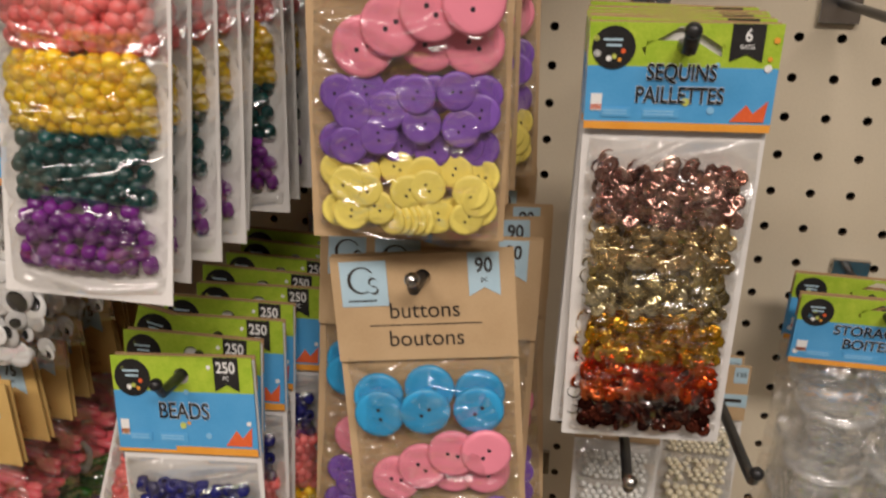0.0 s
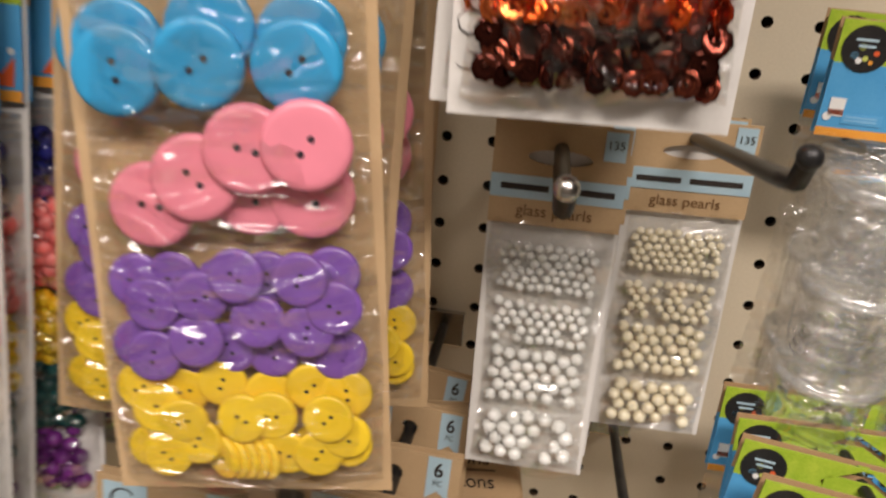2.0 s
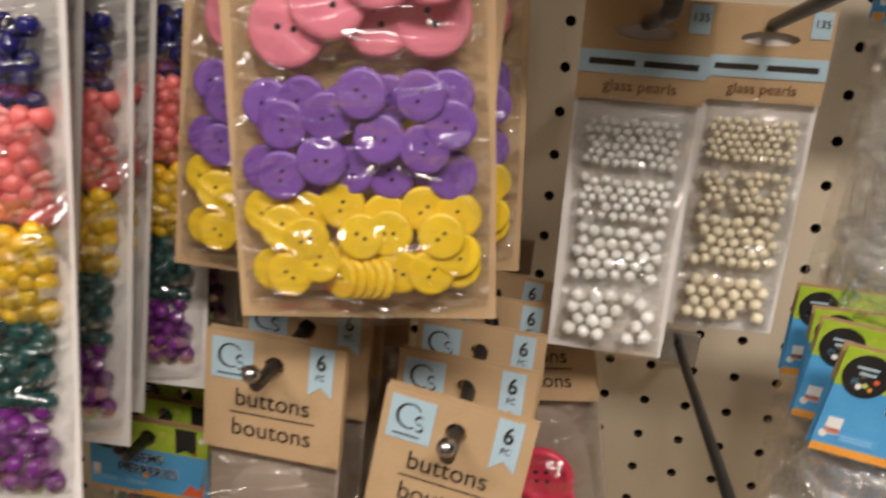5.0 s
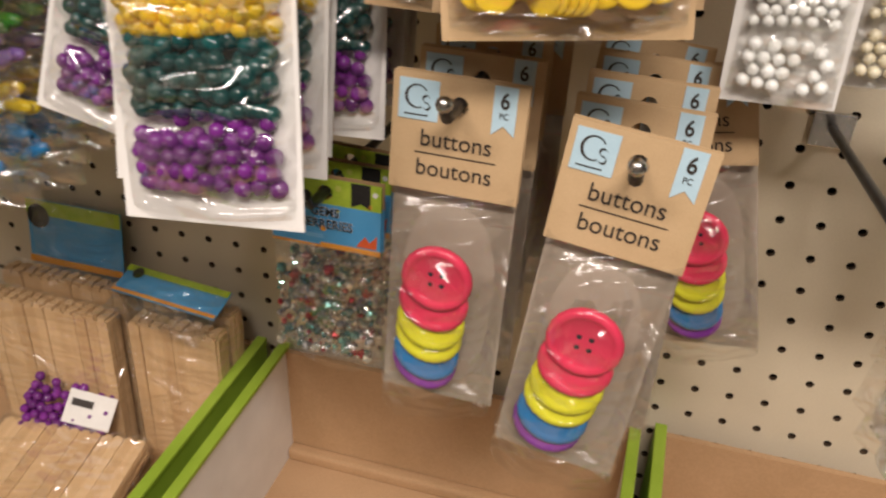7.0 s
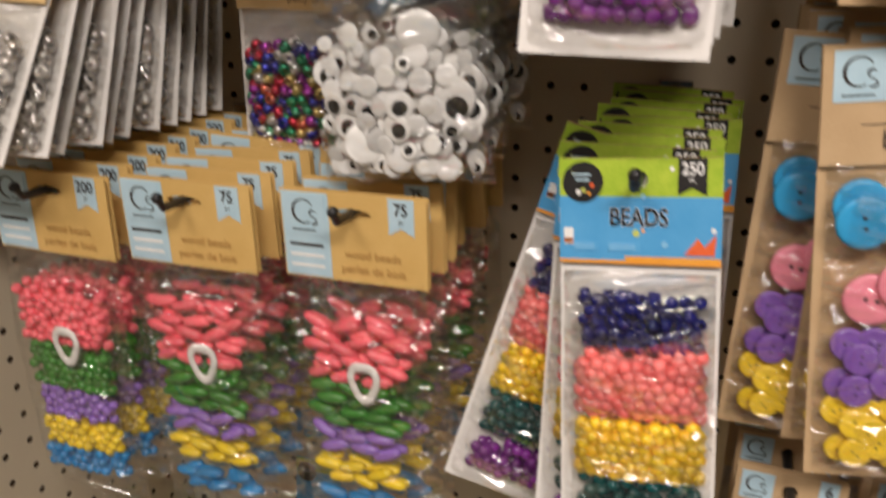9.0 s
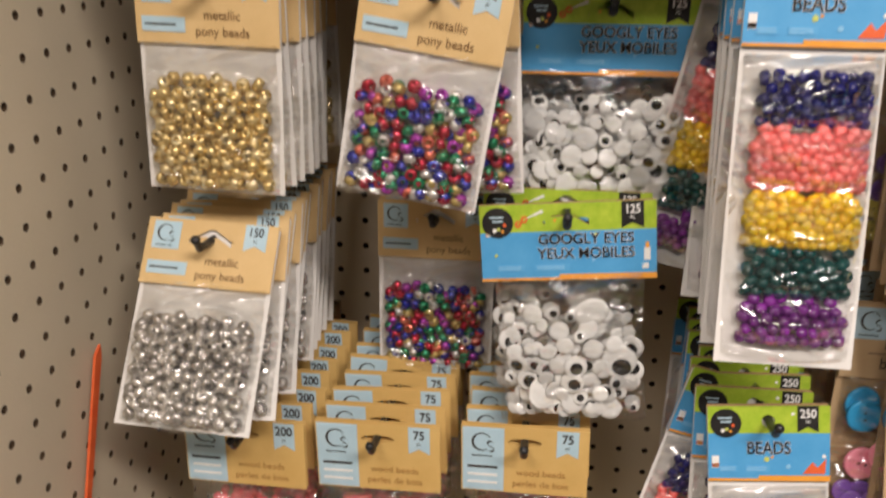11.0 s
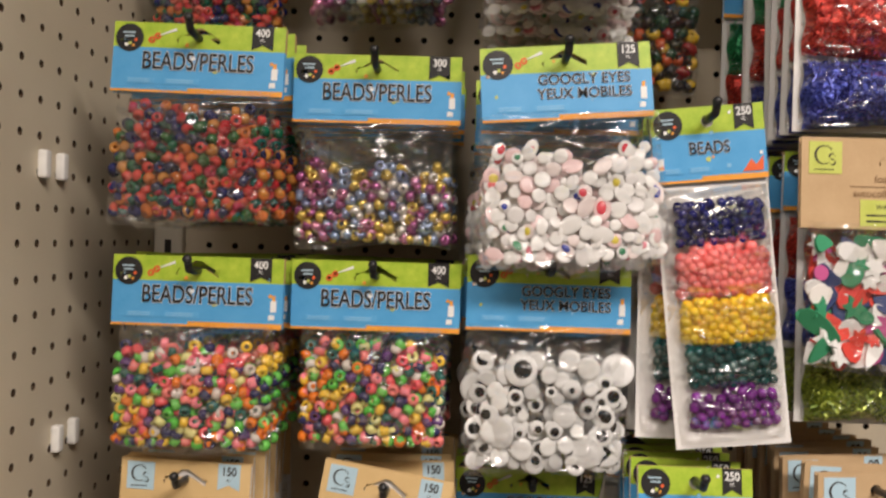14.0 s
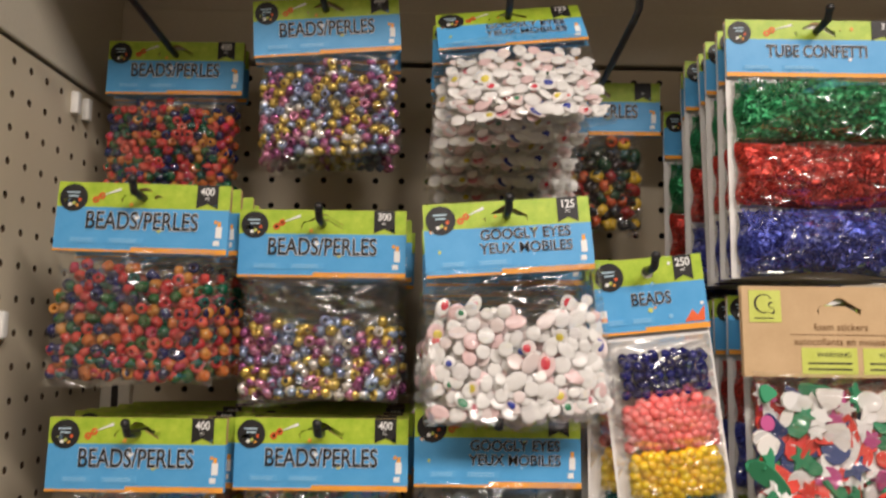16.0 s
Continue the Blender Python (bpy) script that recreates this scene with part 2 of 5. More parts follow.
M = dict(
    board=mottled("painted_board", (0.59, 0.515, 0.385), (0.67, 0.59, 0.45), 9.0, rough=0.42, bump=0.12, grain=700.0, spec=0.35),
    # hardboard brown taken very dark, so the shade inside the peg holes is in the colour
    hole_wall_shade=mottled("shaded_hardboard", (0.05, 0.032, 0.018), (0.09, 0.055, 0.03), 80.0, rough=0.9, bump=0.2),
    steel=mottled("cream_steel", (0.60, 0.55, 0.45), (0.66, 0.61, 0.50), 6.0, rough=0.4, bump=0.05, grain=300.0),
    # near-black colour that stands in for shade behind holes and in slots
    gap_shade=mottled("painted_gap_shade", (0.02, 0.018, 0.015), (0.035, 0.03, 0.025), 5.0, rough=0.9, bump=0.05),
    floor=mottled("vinyl_floor", (0.13, 0.125, 0.115), (0.19, 0.18, 0.165), 4.0, rough=0.35, bump=0.03, grain=90.0),
    ceil=mottled("ceiling_tile", (0.46, 0.45, 0.43), (0.54, 0.53, 0.51), 7.0, rough=0.9, bump=0.3, grain=60.0),
    goods=mottled("far_goods", (0.10, 0.08, 0.07), (0.34, 0.28, 0.22), 5.0, rough=0.7, bump=0.1),
    kraft=mottled("kraft_card", (0.50, 0.345, 0.19), (0.58, 0.41, 0.235), 40.0, rough=0.75, bump=0.12, grain=1500.0, spec=0.2),
    kraft_in=mottled("corrugated_card", (0.40, 0.25, 0.13), (0.50, 0.32, 0.18), 14.0, rough=0.8, bump=0.12, grain=500.0, spec=0.2),
    # kraft made darker and greyer: shade and film veil are in the colour
    kraft_shaded=mottled("shaded_kraft_card", (0.36, 0.30, 0.24), (0.44, 0.37, 0.30), 40.0, rough=0.8, bump=0.1, grain=1500.0, spec=0.2),
    mustard=mottled("mustard_card", (0.62, 0.40, 0.13), (0.70, 0.47, 0.17), 40.0, rough=0.65, bump=0.1, grain=1500.0, spec=0.25),
    tan=mottled("tan_card", (0.66, 0.46, 0.21), (0.74, 0.53, 0.26), 40.0, rough=0.65, bump=0.1, grain=1500.0, spec=0.25),
    white=mottled("white_card", (0.72, 0.70, 0.67), (0.82, 0.80, 0.77), 30.0, rough=0.55, bump=0.08, grain=900.0),
    blue=mottled("print_blue", (0.075, 0.34, 0.66), (0.105, 0.39, 0.71), 60.0, rough=0.4, bump=0.04, spec=0.4),
    blue2=mottled("print_pale_blue", (0.22, 0.50, 0.76), (0.28, 0.56, 0.80), 60.0, rough=0.4, bump=0.04),
    green=mottled("print_green", (0.30, 0.47, 0.03), (0.47, 0.60, 0.06), 130.0, rough=0.4, bump=0.04, spec=0.4),
    orange=mottled("print_orange", (0.78, 0.32, 0.04), (0.86, 0.40, 0.07), 60.0, rough=0.4, bump=0.04),
    black=mottled("print_black", (0.012, 0.012, 0.012), (0.03, 0.028, 0.027), 60.0, rough=0.45, bump=0.05),
    ink=mottled("print_ink", (0.03, 0.025, 0.022), (0.05, 0.04, 0.034), 60.0, rough=0.6, bump=0.03),
    brown=mottled("print_brown", (0.16, 0.08, 0.03), (0.22, 0.12, 0.05), 60.0, rough=0.6, bump=0.03),
    ochre=mottled("print_ochre", (0.36, 0.19, 0.05), (0.44, 0.25, 0.08), 60.0, rough=0.6, bump=0.03),
    blue1=mottled("print_mid_blue", (0.10, 0.38, 0.70), (0.13, 0.42, 0.73), 60.0, rough=0.4, bump=0.04),
    pale=mottled("print_pale", (0.42, 0.60, 0.70), (0.50, 0.67, 0.76), 60.0, rough=0.5, bump=0.04),
    lime=mottled("print_lime", (0.50, 0.55, 0.10), (0.58, 0.63, 0.15), 60.0, rough=0.5, bump=0.04),
    paper=mottled("print_white", (0.78, 0.78, 0.76), (0.86, 0.86, 0.84), 60.0, rough=0.5, bump=0.04),
    red=mottled("print_red", (0.70, 0.10, 0.03), (0.80, 0.16, 0.05), 60.0, rough=0.5, bump=0.04),
    wire=mottled("dark_wire", (0.03, 0.03, 0.032), (0.06, 0.06, 0.06), 60.0, rough=0.35, bump=0.05, metal=0.6),
    zinc=mottled("bright_wire", (0.45, 0.44, 0.42), (0.6, 0.59, 0.57), 60.0, rough=0.25, bump=0.05, metal=1.0),
    clipw=plastic("white_plastic", (0.8, 0.79, 0.75), rough=0.35),
    tray_green=mottled("tray_edge_green", (0.24, 0.36, 0.03), (0.32, 0.45, 0.05), 30.0, rough=0.5, bump=0.05),
    film=clear_film("bag_film"),
    film_soft=clear_film("card_film", gloss=1.4, rough=0.1, most=0.2, wrinkle=0.9, scale=30.0, haze=0.004),
    sleeve=clear_film("sleeve_film", gloss=1.7, rough=0.08, wrinkle=1.3, scale=17.0, haze=0.004, most=0.32),
    film_grey=clear_film("grey_bag_film", gloss=0.6, rough=0.12, wrinkle=0.7, scale=24.0, haze=0.012, tint=(0.95, 0.95, 0.94)),
    tub=clear_film("clear_tub", gloss=2.4, rough=0.12, wrinkle=0.12, scale=40.0, haze=0.07, most=0.5),
    tub_lid=clear_film("clear_lid", gloss=3.0, rough=0.15, wrinkle=0.05, haze=0.22, most=0.6),
    navy=plastic("bead_navy", (0.010, 0.012, 0.11), rough=0.1, vary=0.5),
    coral=plastic("bead_coral", (0.95, 0.20, 0.19), rough=0.35, vary=0.12, glow=0.7),
    amber=plastic("bead_amber", (0.93, 0.54, 0.02), rough=0.3, vary=0.2, glow=0.7),
    teal=plastic("bead_teal", (0.005, 0.055, 0.055), rough=0.1, vary=0.4),
    plum=plastic("bead_plum", (0.15, 0.022, 0.19), rough=0.1, vary=0.4),
    b_blue=plastic("button_blue", (0.035, 0.33, 0.63), rough=0.32),
    b_pink=plastic("button_pink", (0.86, 0.27, 0.36), rough=0.32, vary=0.1),
    b_purple=plastic("button_purple", (0.20, 0.09, 0.40), rough=0.32, vary=0.3),
    b_yellow=plastic("button_yellow", (0.86, 0.60, 0.03), rough=0.32, vary=0.15),
    b_lemon=plastic("button_lemon", (0.88, 0.74, 0.17), rough=0.32, vary=0.15),
    j_pink=plastic("jumbo_pink", (0.80, 0.04, 0.11), rough=0.3, vary=0.05),
    j_yellow=plastic("jumbo_yellow", (0.74, 0.72, 0.03), rough=0.3, vary=0.05),
    j_blue=plastic("jumbo_blue", (0.02, 0.20, 0.50), rough=0.3, vary=0.05),
    j_purple=plastic("jumbo_purple", (0.22, 0.03, 0.35), rough=0.3, vary=0.05),
    # near-black for the shade in button holes
    hole=plastic("button_hole_shade", (0.02, 0.012, 0.02), rough=0.8, vary=0.0),
    w_pink=plastic("wood_pink", (0.90, 0.15, 0.19), rough=0.3),
    w_green=plastic("wood_green", (0.035, 0.19, 0.02), rough=0.3, vary=0.3),
    w_purple=plastic("wood_purple", (0.27, 0.14, 0.50), rough=0.3),
    w_yellow=plastic("wood_yellow", (0.82, 0.60, 0.02), rough=0.3),
    w_blue=plastic("wood_blue", (0.02, 0.22, 0.52), rough=0.3),
    cord=plastic("white_cord", (0.75, 0.74, 0.72), rough=0.6),
    pearl_w=plastic("pearl_white", (0.90, 0.91, 0.87), rough=0.16, spec=1.0, vary=0.06, glow=0.45),
    pearl_c=plastic("pearl_cream", (0.92, 0.83, 0.62), rough=0.16, spec=1.0, vary=0.06, glow=0.45),
    eye_w=assorted("eye_white", [(0.84, 0.84, 0.82), (0.72, 0.72, 0.71), (0.82, 0.82, 0.81), (0.78, 0.78, 0.77), (0.60, 0.60, 0.59), (0.86, 0.86, 0.84)], rough=0.22),
    iris=assorted("eye_irises", [(0.70, 0.05, 0.08), (0.80, 0.25, 0.32), (0.03, 0.22, 0.10), (0.03, 0.05, 0.35), (0.75, 0.12, 0.12), (0.75, 0.62, 0.08)], rough=0.25),
    eye_b=plastic("eye_black", (0.012, 0.012, 0.012), rough=0.15, vary=0.0),
    gold=assorted("beads_gold", [(0.80, 0.62, 0.27), (0.68, 0.50, 0.20), (0.88, 0.74, 0.42)], rough=0.26, metal=0.7),
    silver=assorted("beads_silver", [(0.66, 0.64, 0.61), (0.52, 0.50, 0.48), (0.80, 0.78, 0.75)], rough=0.24, metal=0.75),
    jewel=assorted("beads_jewel", [(0.03, 0.04, 0.40), (0.45, 0.02, 0.05), (0.02, 0.25, 0.12), (0.40, 0.05, 0.42),
                                   (0.55, 0.42, 0.15), (0.04, 0.05, 0.35), (0.6, 0.58, 0.56), (0.65, 0.15, 0.10)], rough=0.2, metal=0.55),
    pastel_metal=assorted("beads_pastel_metal", [(0.70, 0.52, 0.12), (0.35, 0.10, 0.25), (0.30, 0.38, 0.55), (0.75, 0.72, 0.68),
                                                 (0.62, 0.25, 0.40), (0.60, 0.44, 0.10), (0.24, 0.28, 0.45)], rough=0.24, metal=0.6),
    neon=assorted("beads_neon", [(0.80, 0.10, 0.12), (0.10, 0.50, 0.06), (0.85, 0.55, 0.06), (0.03, 0.03, 0.10), (0.90, 0.25, 0.30),
                                 (0.12, 0.05, 0.18), (0.80, 0.20, 0.02), (0.70, 0.66, 0.25), (0.02, 0.12, 0.10), (0.16, 0.55, 0.10), (0.85, 0.22, 0.20), (0.70, 0.64, 0.58)], rough=0.22),
    ruby=assorted("beads_ruby", [(0.40, 0.025, 0.03), (0.55, 0.06, 0.05), (0.015, 0.018, 0.09), (0.46, 0.13, 0.03), (0.008, 0.09, 0.045), (0.42, 0.035, 0.08),
                                 (0.58, 0.10, 0.07), (0.01, 0.07, 0.06), (0.50, 0.05, 0.04), (0.02, 0.02, 0.06), (0.45, 0.19, 0.04), (0.03, 0.10, 0.03)], rough=0.1),
    dark_wood=assorted("beads_dark", [(0.02, 0.03, 0.02), (0.30, 0.02, 0.02), (0.03, 0.02, 0.02), (0.65, 0.42, 0.03), (0.55, 0.10, 0.03),
                                      (0.02, 0.02, 0.03), (0.02, 0.06, 0.03)], rough=0.3),
    eye_tint=assorted("eyes_tinted", [(0.84, 0.83, 0.81), (0.80, 0.70, 0.68), (0.82, 0.81, 0.79), (0.74, 0.72, 0.71), (0.84, 0.83, 0.81), (0.80, 0.58, 0.58), (0.84, 0.83, 0.81)], rough=0.25),
    gem=assorted("gems", [(0.6, 0.6, 0.58), (0.25, 0.5, 0.45), (0.5, 0.06, 0.08), (0.75, 0.72, 0.6), (0.35, 0.35, 0.36), (0.15, 0.3, 0.3)], rough=0.1, metal=0.8),
    seq1=assorted("sequin_rose", [(0.62, 0.38, 0.32), (0.80, 0.58, 0.50), (0.42, 0.24, 0.20)], rough=0.18, metal=0.9),
    seq2=assorted("sequin_champagne", [(0.76, 0.60, 0.32), (0.85, 0.72, 0.46), (0.50, 0.37, 0.17)], rough=0.18, metal=0.9),
    seq3=assorted("sequin_pale_gold", [(0.74, 0.64, 0.36), (0.84, 0.76, 0.50), (0.46, 0.36, 0.15)], rough=0.18, metal=0.9),
    seq4=assorted("sequin_gold", [(0.80, 0.48, 0.04), (0.90, 0.60, 0.10), (0.52, 0.27, 0.02)], rough=0.18, metal=0.9),
    seq5=assorted("sequin_orange", [(0.82, 0.13, 0.02), (0.92, 0.22, 0.06), (0.55, 0.06, 0.015)], rough=0.18, metal=0.9),
    seq6=assorted("sequin_brown", [(0.13, 0.03, 0.02), (0.20, 0.05, 0.03), (0.06, 0.015, 0.01)], rough=0.18, metal=0.9),
    g_green=glitter("glitter_green", (0.0, 0.06, 0.02), (0.05, 0.45, 0.16)),
    g_red=glitter("glitter_red", (0.16, 0.01, 0.01), (0.85, 0.08, 0.05)),
    g_blue=glitter("glitter_blue", (0.01, 0.01, 0.10), (0.10, 0.14, 0.65)),
    g_lime=glitter("glitter_lime", (0.08, 0.12, 0.01), (0.45, 0.55, 0.06)),
    foam=assorted("foam_shapes", [(0.80, 0.79, 0.77), (0.78, 0.77, 0.75), (0.03, 0.22, 0.10), (0.70, 0.06, 0.04), (0.03, 0.26, 0.12), (0.80, 0.78, 0.76), (0.50, 0.08, 0.25), (0.80, 0.79, 0.77),
                                  (0.75, 0.72, 0.68), (0.66, 0.05, 0.04), (0.03, 0.05, 0.16)], rough=0.7),
    stick=wood("craft_wood", (0.68, 0.47, 0.26), (0.50, 0.31, 0.15)),
)


SHRED = {k: assorted("shreds_" + k, cs, rough=0.36, metal=0.5) for k, cs in dict(
    g_green=[(0.0, 0.05, 0.02), (0.015, 0.16, 0.06), (0.06, 0.34, 0.13), (0.01, 0.12, 0.05)],
    g_red=[(0.14, 0.01, 0.01), (0.36, 0.02, 0.015), (0.62, 0.07, 0.05), (0.28, 0.015, 0.01)],
    g_blue=[(0.01, 0.01, 0.08), (0.03, 0.035, 0.22), (0.10, 0.12, 0.45), (0.02, 0.02, 0.15)],
    g_lime=[(0.07, 0.10, 0.01), (0.22, 0.30, 0.03), (0.55, 0.65, 0.12), (0.12, 0.18, 0.02)]).items()}


# ---- mesh helpers ----
def mesh_of(name, verts, faces, material, smooth=False, slots=None, index=None):
    me = bpy.data.meshes.new(name)
    me.from_pydata([tuple(v) for v in verts], [], [tuple(f) for f in faces])
    for m in (slots or [material]):
        me.materials.append(m)
    if index is not None:
        me.polygons.foreach_set("material_index", np.array(index, dtype=np.int32))
    if smooth:
        me.polygons.foreach_set("use_smooth", np.ones(len(me.polygons), dtype=bool))
    me.update()
    return me


def put(name, me, parent=None, label="", m=None):
    ob = new(name, me)
    if parent is not None:
        ob.parent = parent
    if m is not None:
        ob.matrix_basis = m
    return tagged(ob, label) if label else ob


def box_data(x0, x1, y0, y1, z0, z1):
    v = [(x, y, z) for x in (x0, x1) for y in (y0, y1) for z in (z0, z1)]
    f = [(0, 1, 3, 2), (4, 6, 7, 5), (0, 4, 5, 1), (2, 3, 7, 6), (0, 2, 6, 4), (1, 5, 7, 3)]
    return v, f


def box(name, x0, x1, y0, y1, z0, z1, material, parent=None, label="", bevel=0.0):
    bm = bmesh.new()
    v, f = box_data(x0, x1, y0, y1, z0, z1)
    bv = [bm.verts.new(p) for p in v]
    for q in f:
        bm.faces.new([bv[k] for k in q])
    bmesh.ops.recalc_face_normals(bm, faces=bm.faces)
    if bevel:
        bmesh.ops.bevel(bm, geom=bm.edges[:], offset=bevel, segments=2, affect="EDGES", profile=0.6)
    me = bpy.data.meshes.new(name)
    bm.to_mesh(me)
    bm.free()
    me.materials.append(material)
    return put(name, me, parent, label)


def lathe(profile, seg=10, cap=True):
    """Turns (r, h) pairs round the y axis; a first or last r of 0 closes the form."""
    verts, faces = [], []
    for r, h in profile:
        for k in range(seg):
            a = 2 * math.pi * k / seg
            verts.append((r * math.cos(a), h, r * math.sin(a)))
    for i in range(len(profile) - 1):
        for k in range(seg):
            a, b = i * seg + k, i * seg + (k + 1) % seg
            faces.append((a, b, b + seg, a + seg))
    return np.array(verts), faces


def ico(level=1):
    bm = bmesh.new()
    bmesh.ops.create_icosphere(bm, subdivisions=level, radius=1.0)
    v = np.array([p.co[:] for p in bm.verts])
    f = [tuple(q.index for q in p.verts) for p in bm.faces]
    bm.free()
    return v, f


def lying(profile, seg):
    """A turned form laid on its side, along x."""
    v, f = lathe(profile, seg)
    return v[:, [1, 0, 2]], [q[::-1] for q in f]


PONY = lathe([(0.42, -0.62), (0.86, -0.62), (1.0, -0.2), (1.0, 0.2), (0.86, 0.62), (0.42, 0.62), (0.42, -0.62)], 9)
BALL = ico(2)
BARREL = lying([(a, b) for a, b in [(0.02, -2.4), (0.5, -2.3), (0.86, -1.5), (1.0, 0.0), (0.86, 1.5), (0.5, 2.3), (0.02, 2.4)]], 8)
FACET = ico(1)
SEQUIN = lathe([(0.16, 0.05), (0.55, 0.28), (1.0, -0.05), (1.0, -0.12), (0.5, 0.2), (0.16, 0.0)], 8)


def turn_random(rng, tilt=math.pi, spin=math.pi):
    return np.array(Euler((rng.uniform(-tilt, tilt), rng.uniform(-spin, spin), rng.uniform(-tilt, tilt))).to_matrix())


def heap(rng, w, z0, z1, r, layers=2, gap=1.9, sag=0.12, drop=0.05, top=0.25, loose=0.75):
    """Places for loose pieces lying in a flat pocket, jostled apart, with an uneven upper edge."""
    out = []
    for layer in range(layers):
        z, row, at = z0 + r, 0, []
        while z < z1:
            frac = (z - z0) / max(z1 - z0, 1e-6)
            half = w / 2 - r - sag * w * 0.2 * (1 - min(1, 4 * frac * (1 - frac) + 0.4))
            n = max(1, int(2 * half / (gap * r)))
            for k in range(n + 1):
                x = -half + (k + 0.5 * (row % 2)) * 2 * half / max(n, 1)
                if abs(x) > half + 0.3 * r or rng.random() < drop:
                    continue
                if frac > 1 - top and rng.random() < (frac - 1 + top) / top * 0.8:
                    continue
                at.append((x + rng.uniform(-loose, loose) * r, z + rng.uniform(-loose, loose) * r))
            z += gap * r * 0.88
            row += 1
        if not at:
            continue
        q = np.array(at)
        for _ in range(10):
            d = q[:, None, :] - q[None, :, :]
            dist = np.sqrt((d ** 2).sum(2)) + 1e-9
            push = np.clip(gap * r * 0.97 - dist, 0, None) * (dist > 1e-8)
            q = q + 0.25 * (d / dist[..., None] * push[..., None]).sum(1)
            q[:, 0] = np.clip(q[:, 0], -w / 2 + r, w / 2 - r)
            q[:, 1] = np.clip(q[:, 1], z0 + 0.8 * r, None)
        out += [(float(x), -(r * 0.9 + layer * r * 1.25) + rng.uniform(-0.3, 0.3) * r, float(z)) for x, z in q]
    return out


def pieces(name, template, places, r, material, rng, parent, label="", tilt=math.pi, scales=None, spin=math.pi):
    tv, tf = template
    n, nv = len(places), len(tv)
    verts = np.empty((n * nv, 3))
    faces = []
    for k, p in enumerate(places):
        s = r * rng.uniform(0.93, 1.07) if scales is None else scales[k]
        verts[k * nv:(k + 1) * nv] = (tv * s) @ turn_random(rng, tilt, spin).T + np.array(p)
        faces.extend([tuple(q + k * nv for q in f) for f in tf])
    ob = put(name, mesh_of(name, verts, faces, material, smooth=True), parent, label)
    return tagged(ob, kind="stuff")


def plate(name, w, h, material, parent, x=0.0, z=0.0, y=0.0, t=0.0003, label=""):
    """A thin printed patch whose top left corner is at x, z."""
    v, f = box_data(x, x + w, y - t, y, z - h, z)
    return put(name, mesh_of(name, v, f, material), parent, label)


def disc(name, r, material, parent, x, z, y, seg=20, t=0.0003, sx=1.0, label=""):
    ring = [(x + sx * r * math.cos(2 * math.pi * k / seg), z + r * math.sin(2 * math.pi * k / seg)) for k in range(seg)]
    return slab(name, ring, material, parent, y, t, label)


def slab(name, ring, material, parent, y, t=0.0003, label=""):
    """An outline in x and z, with thickness."""
    n = len(ring)
    v = [(a, y - t, b) for a, b in ring] + [(a, y, b) for a, b in ring]
    f = [tuple(range(n)), tuple(range(2 * n - 1, n - 1, -1))] + [(k, k + n, (k + 1) % n + n, (k + 1) % n) for k in range(n)]
    return put(name, mesh_of(name, v, f, material), parent, label)


def prints(name, items, parent, y, t=0.0003, label=""):
    """Several printed marks of one design in one sheet of ink: outlines with their materials."""
    verts, faces, idx, slots = [], [], [], []
    for ring, mat in items:
        if mat not in slots:
            slots.append(mat)
        n, base = len(ring), len(verts)
        verts += [(a, y - t, b) for a, b in ring] + [(a, y, b) for a, b in ring]
        faces.append(tuple(base + k for k in range(n)))
        faces += [(base + k, base + k + n, base + (k + 1) % n + n, base + (k + 1) % n) for k in range(n)]
        idx += [slots.index(mat)] * (n + 1)
    return tagged(put(name, mesh_of(name, verts, faces, None, slots=slots, index=idx), parent, label), kind="stuff")


def spot(x, z, r, n=8):
    return [(x + r * math.cos(2 * math.pi * k / n), z + r * math.sin(2 * math.pi * k / n)) for k in range(n)]


def rect(x, z, w, h):
    return [(x, z), (x + w, z), (x + w, z - h), (x, z - h)]


def slot_ring(kind, cx, cz):
    if kind == "round":
        return [(cx + 0.0042 * math.cos(a), cz + 0.0042 * math.sin(a)) for a in [2 * math.pi * k / 14 for k in range(14)]]
    if kind == "oval":
        return [(cx + 0.012 * math.cos(a), cz + 0.003 * math.sin(a)) for a in [2 * math.pi * k / 16 for k in range(16)]]
    half, low, top, b = 0.0145, -0.0035, 0.0025, 0.0042
    pts = [(-half, low), (half, low), (half + 0.0015, (low + top) / 2), (half, top), (b, top), (b, top + 0.004), (b * 0.5, top + 0.0055),
           (-b * 0.5, top + 0.0055), (-b, top + 0.004), (-b, top), (-half, top), (-half - 0.0015, (low + top) / 2)]
    return [(cx + a, cz + c) for a, c in pts]


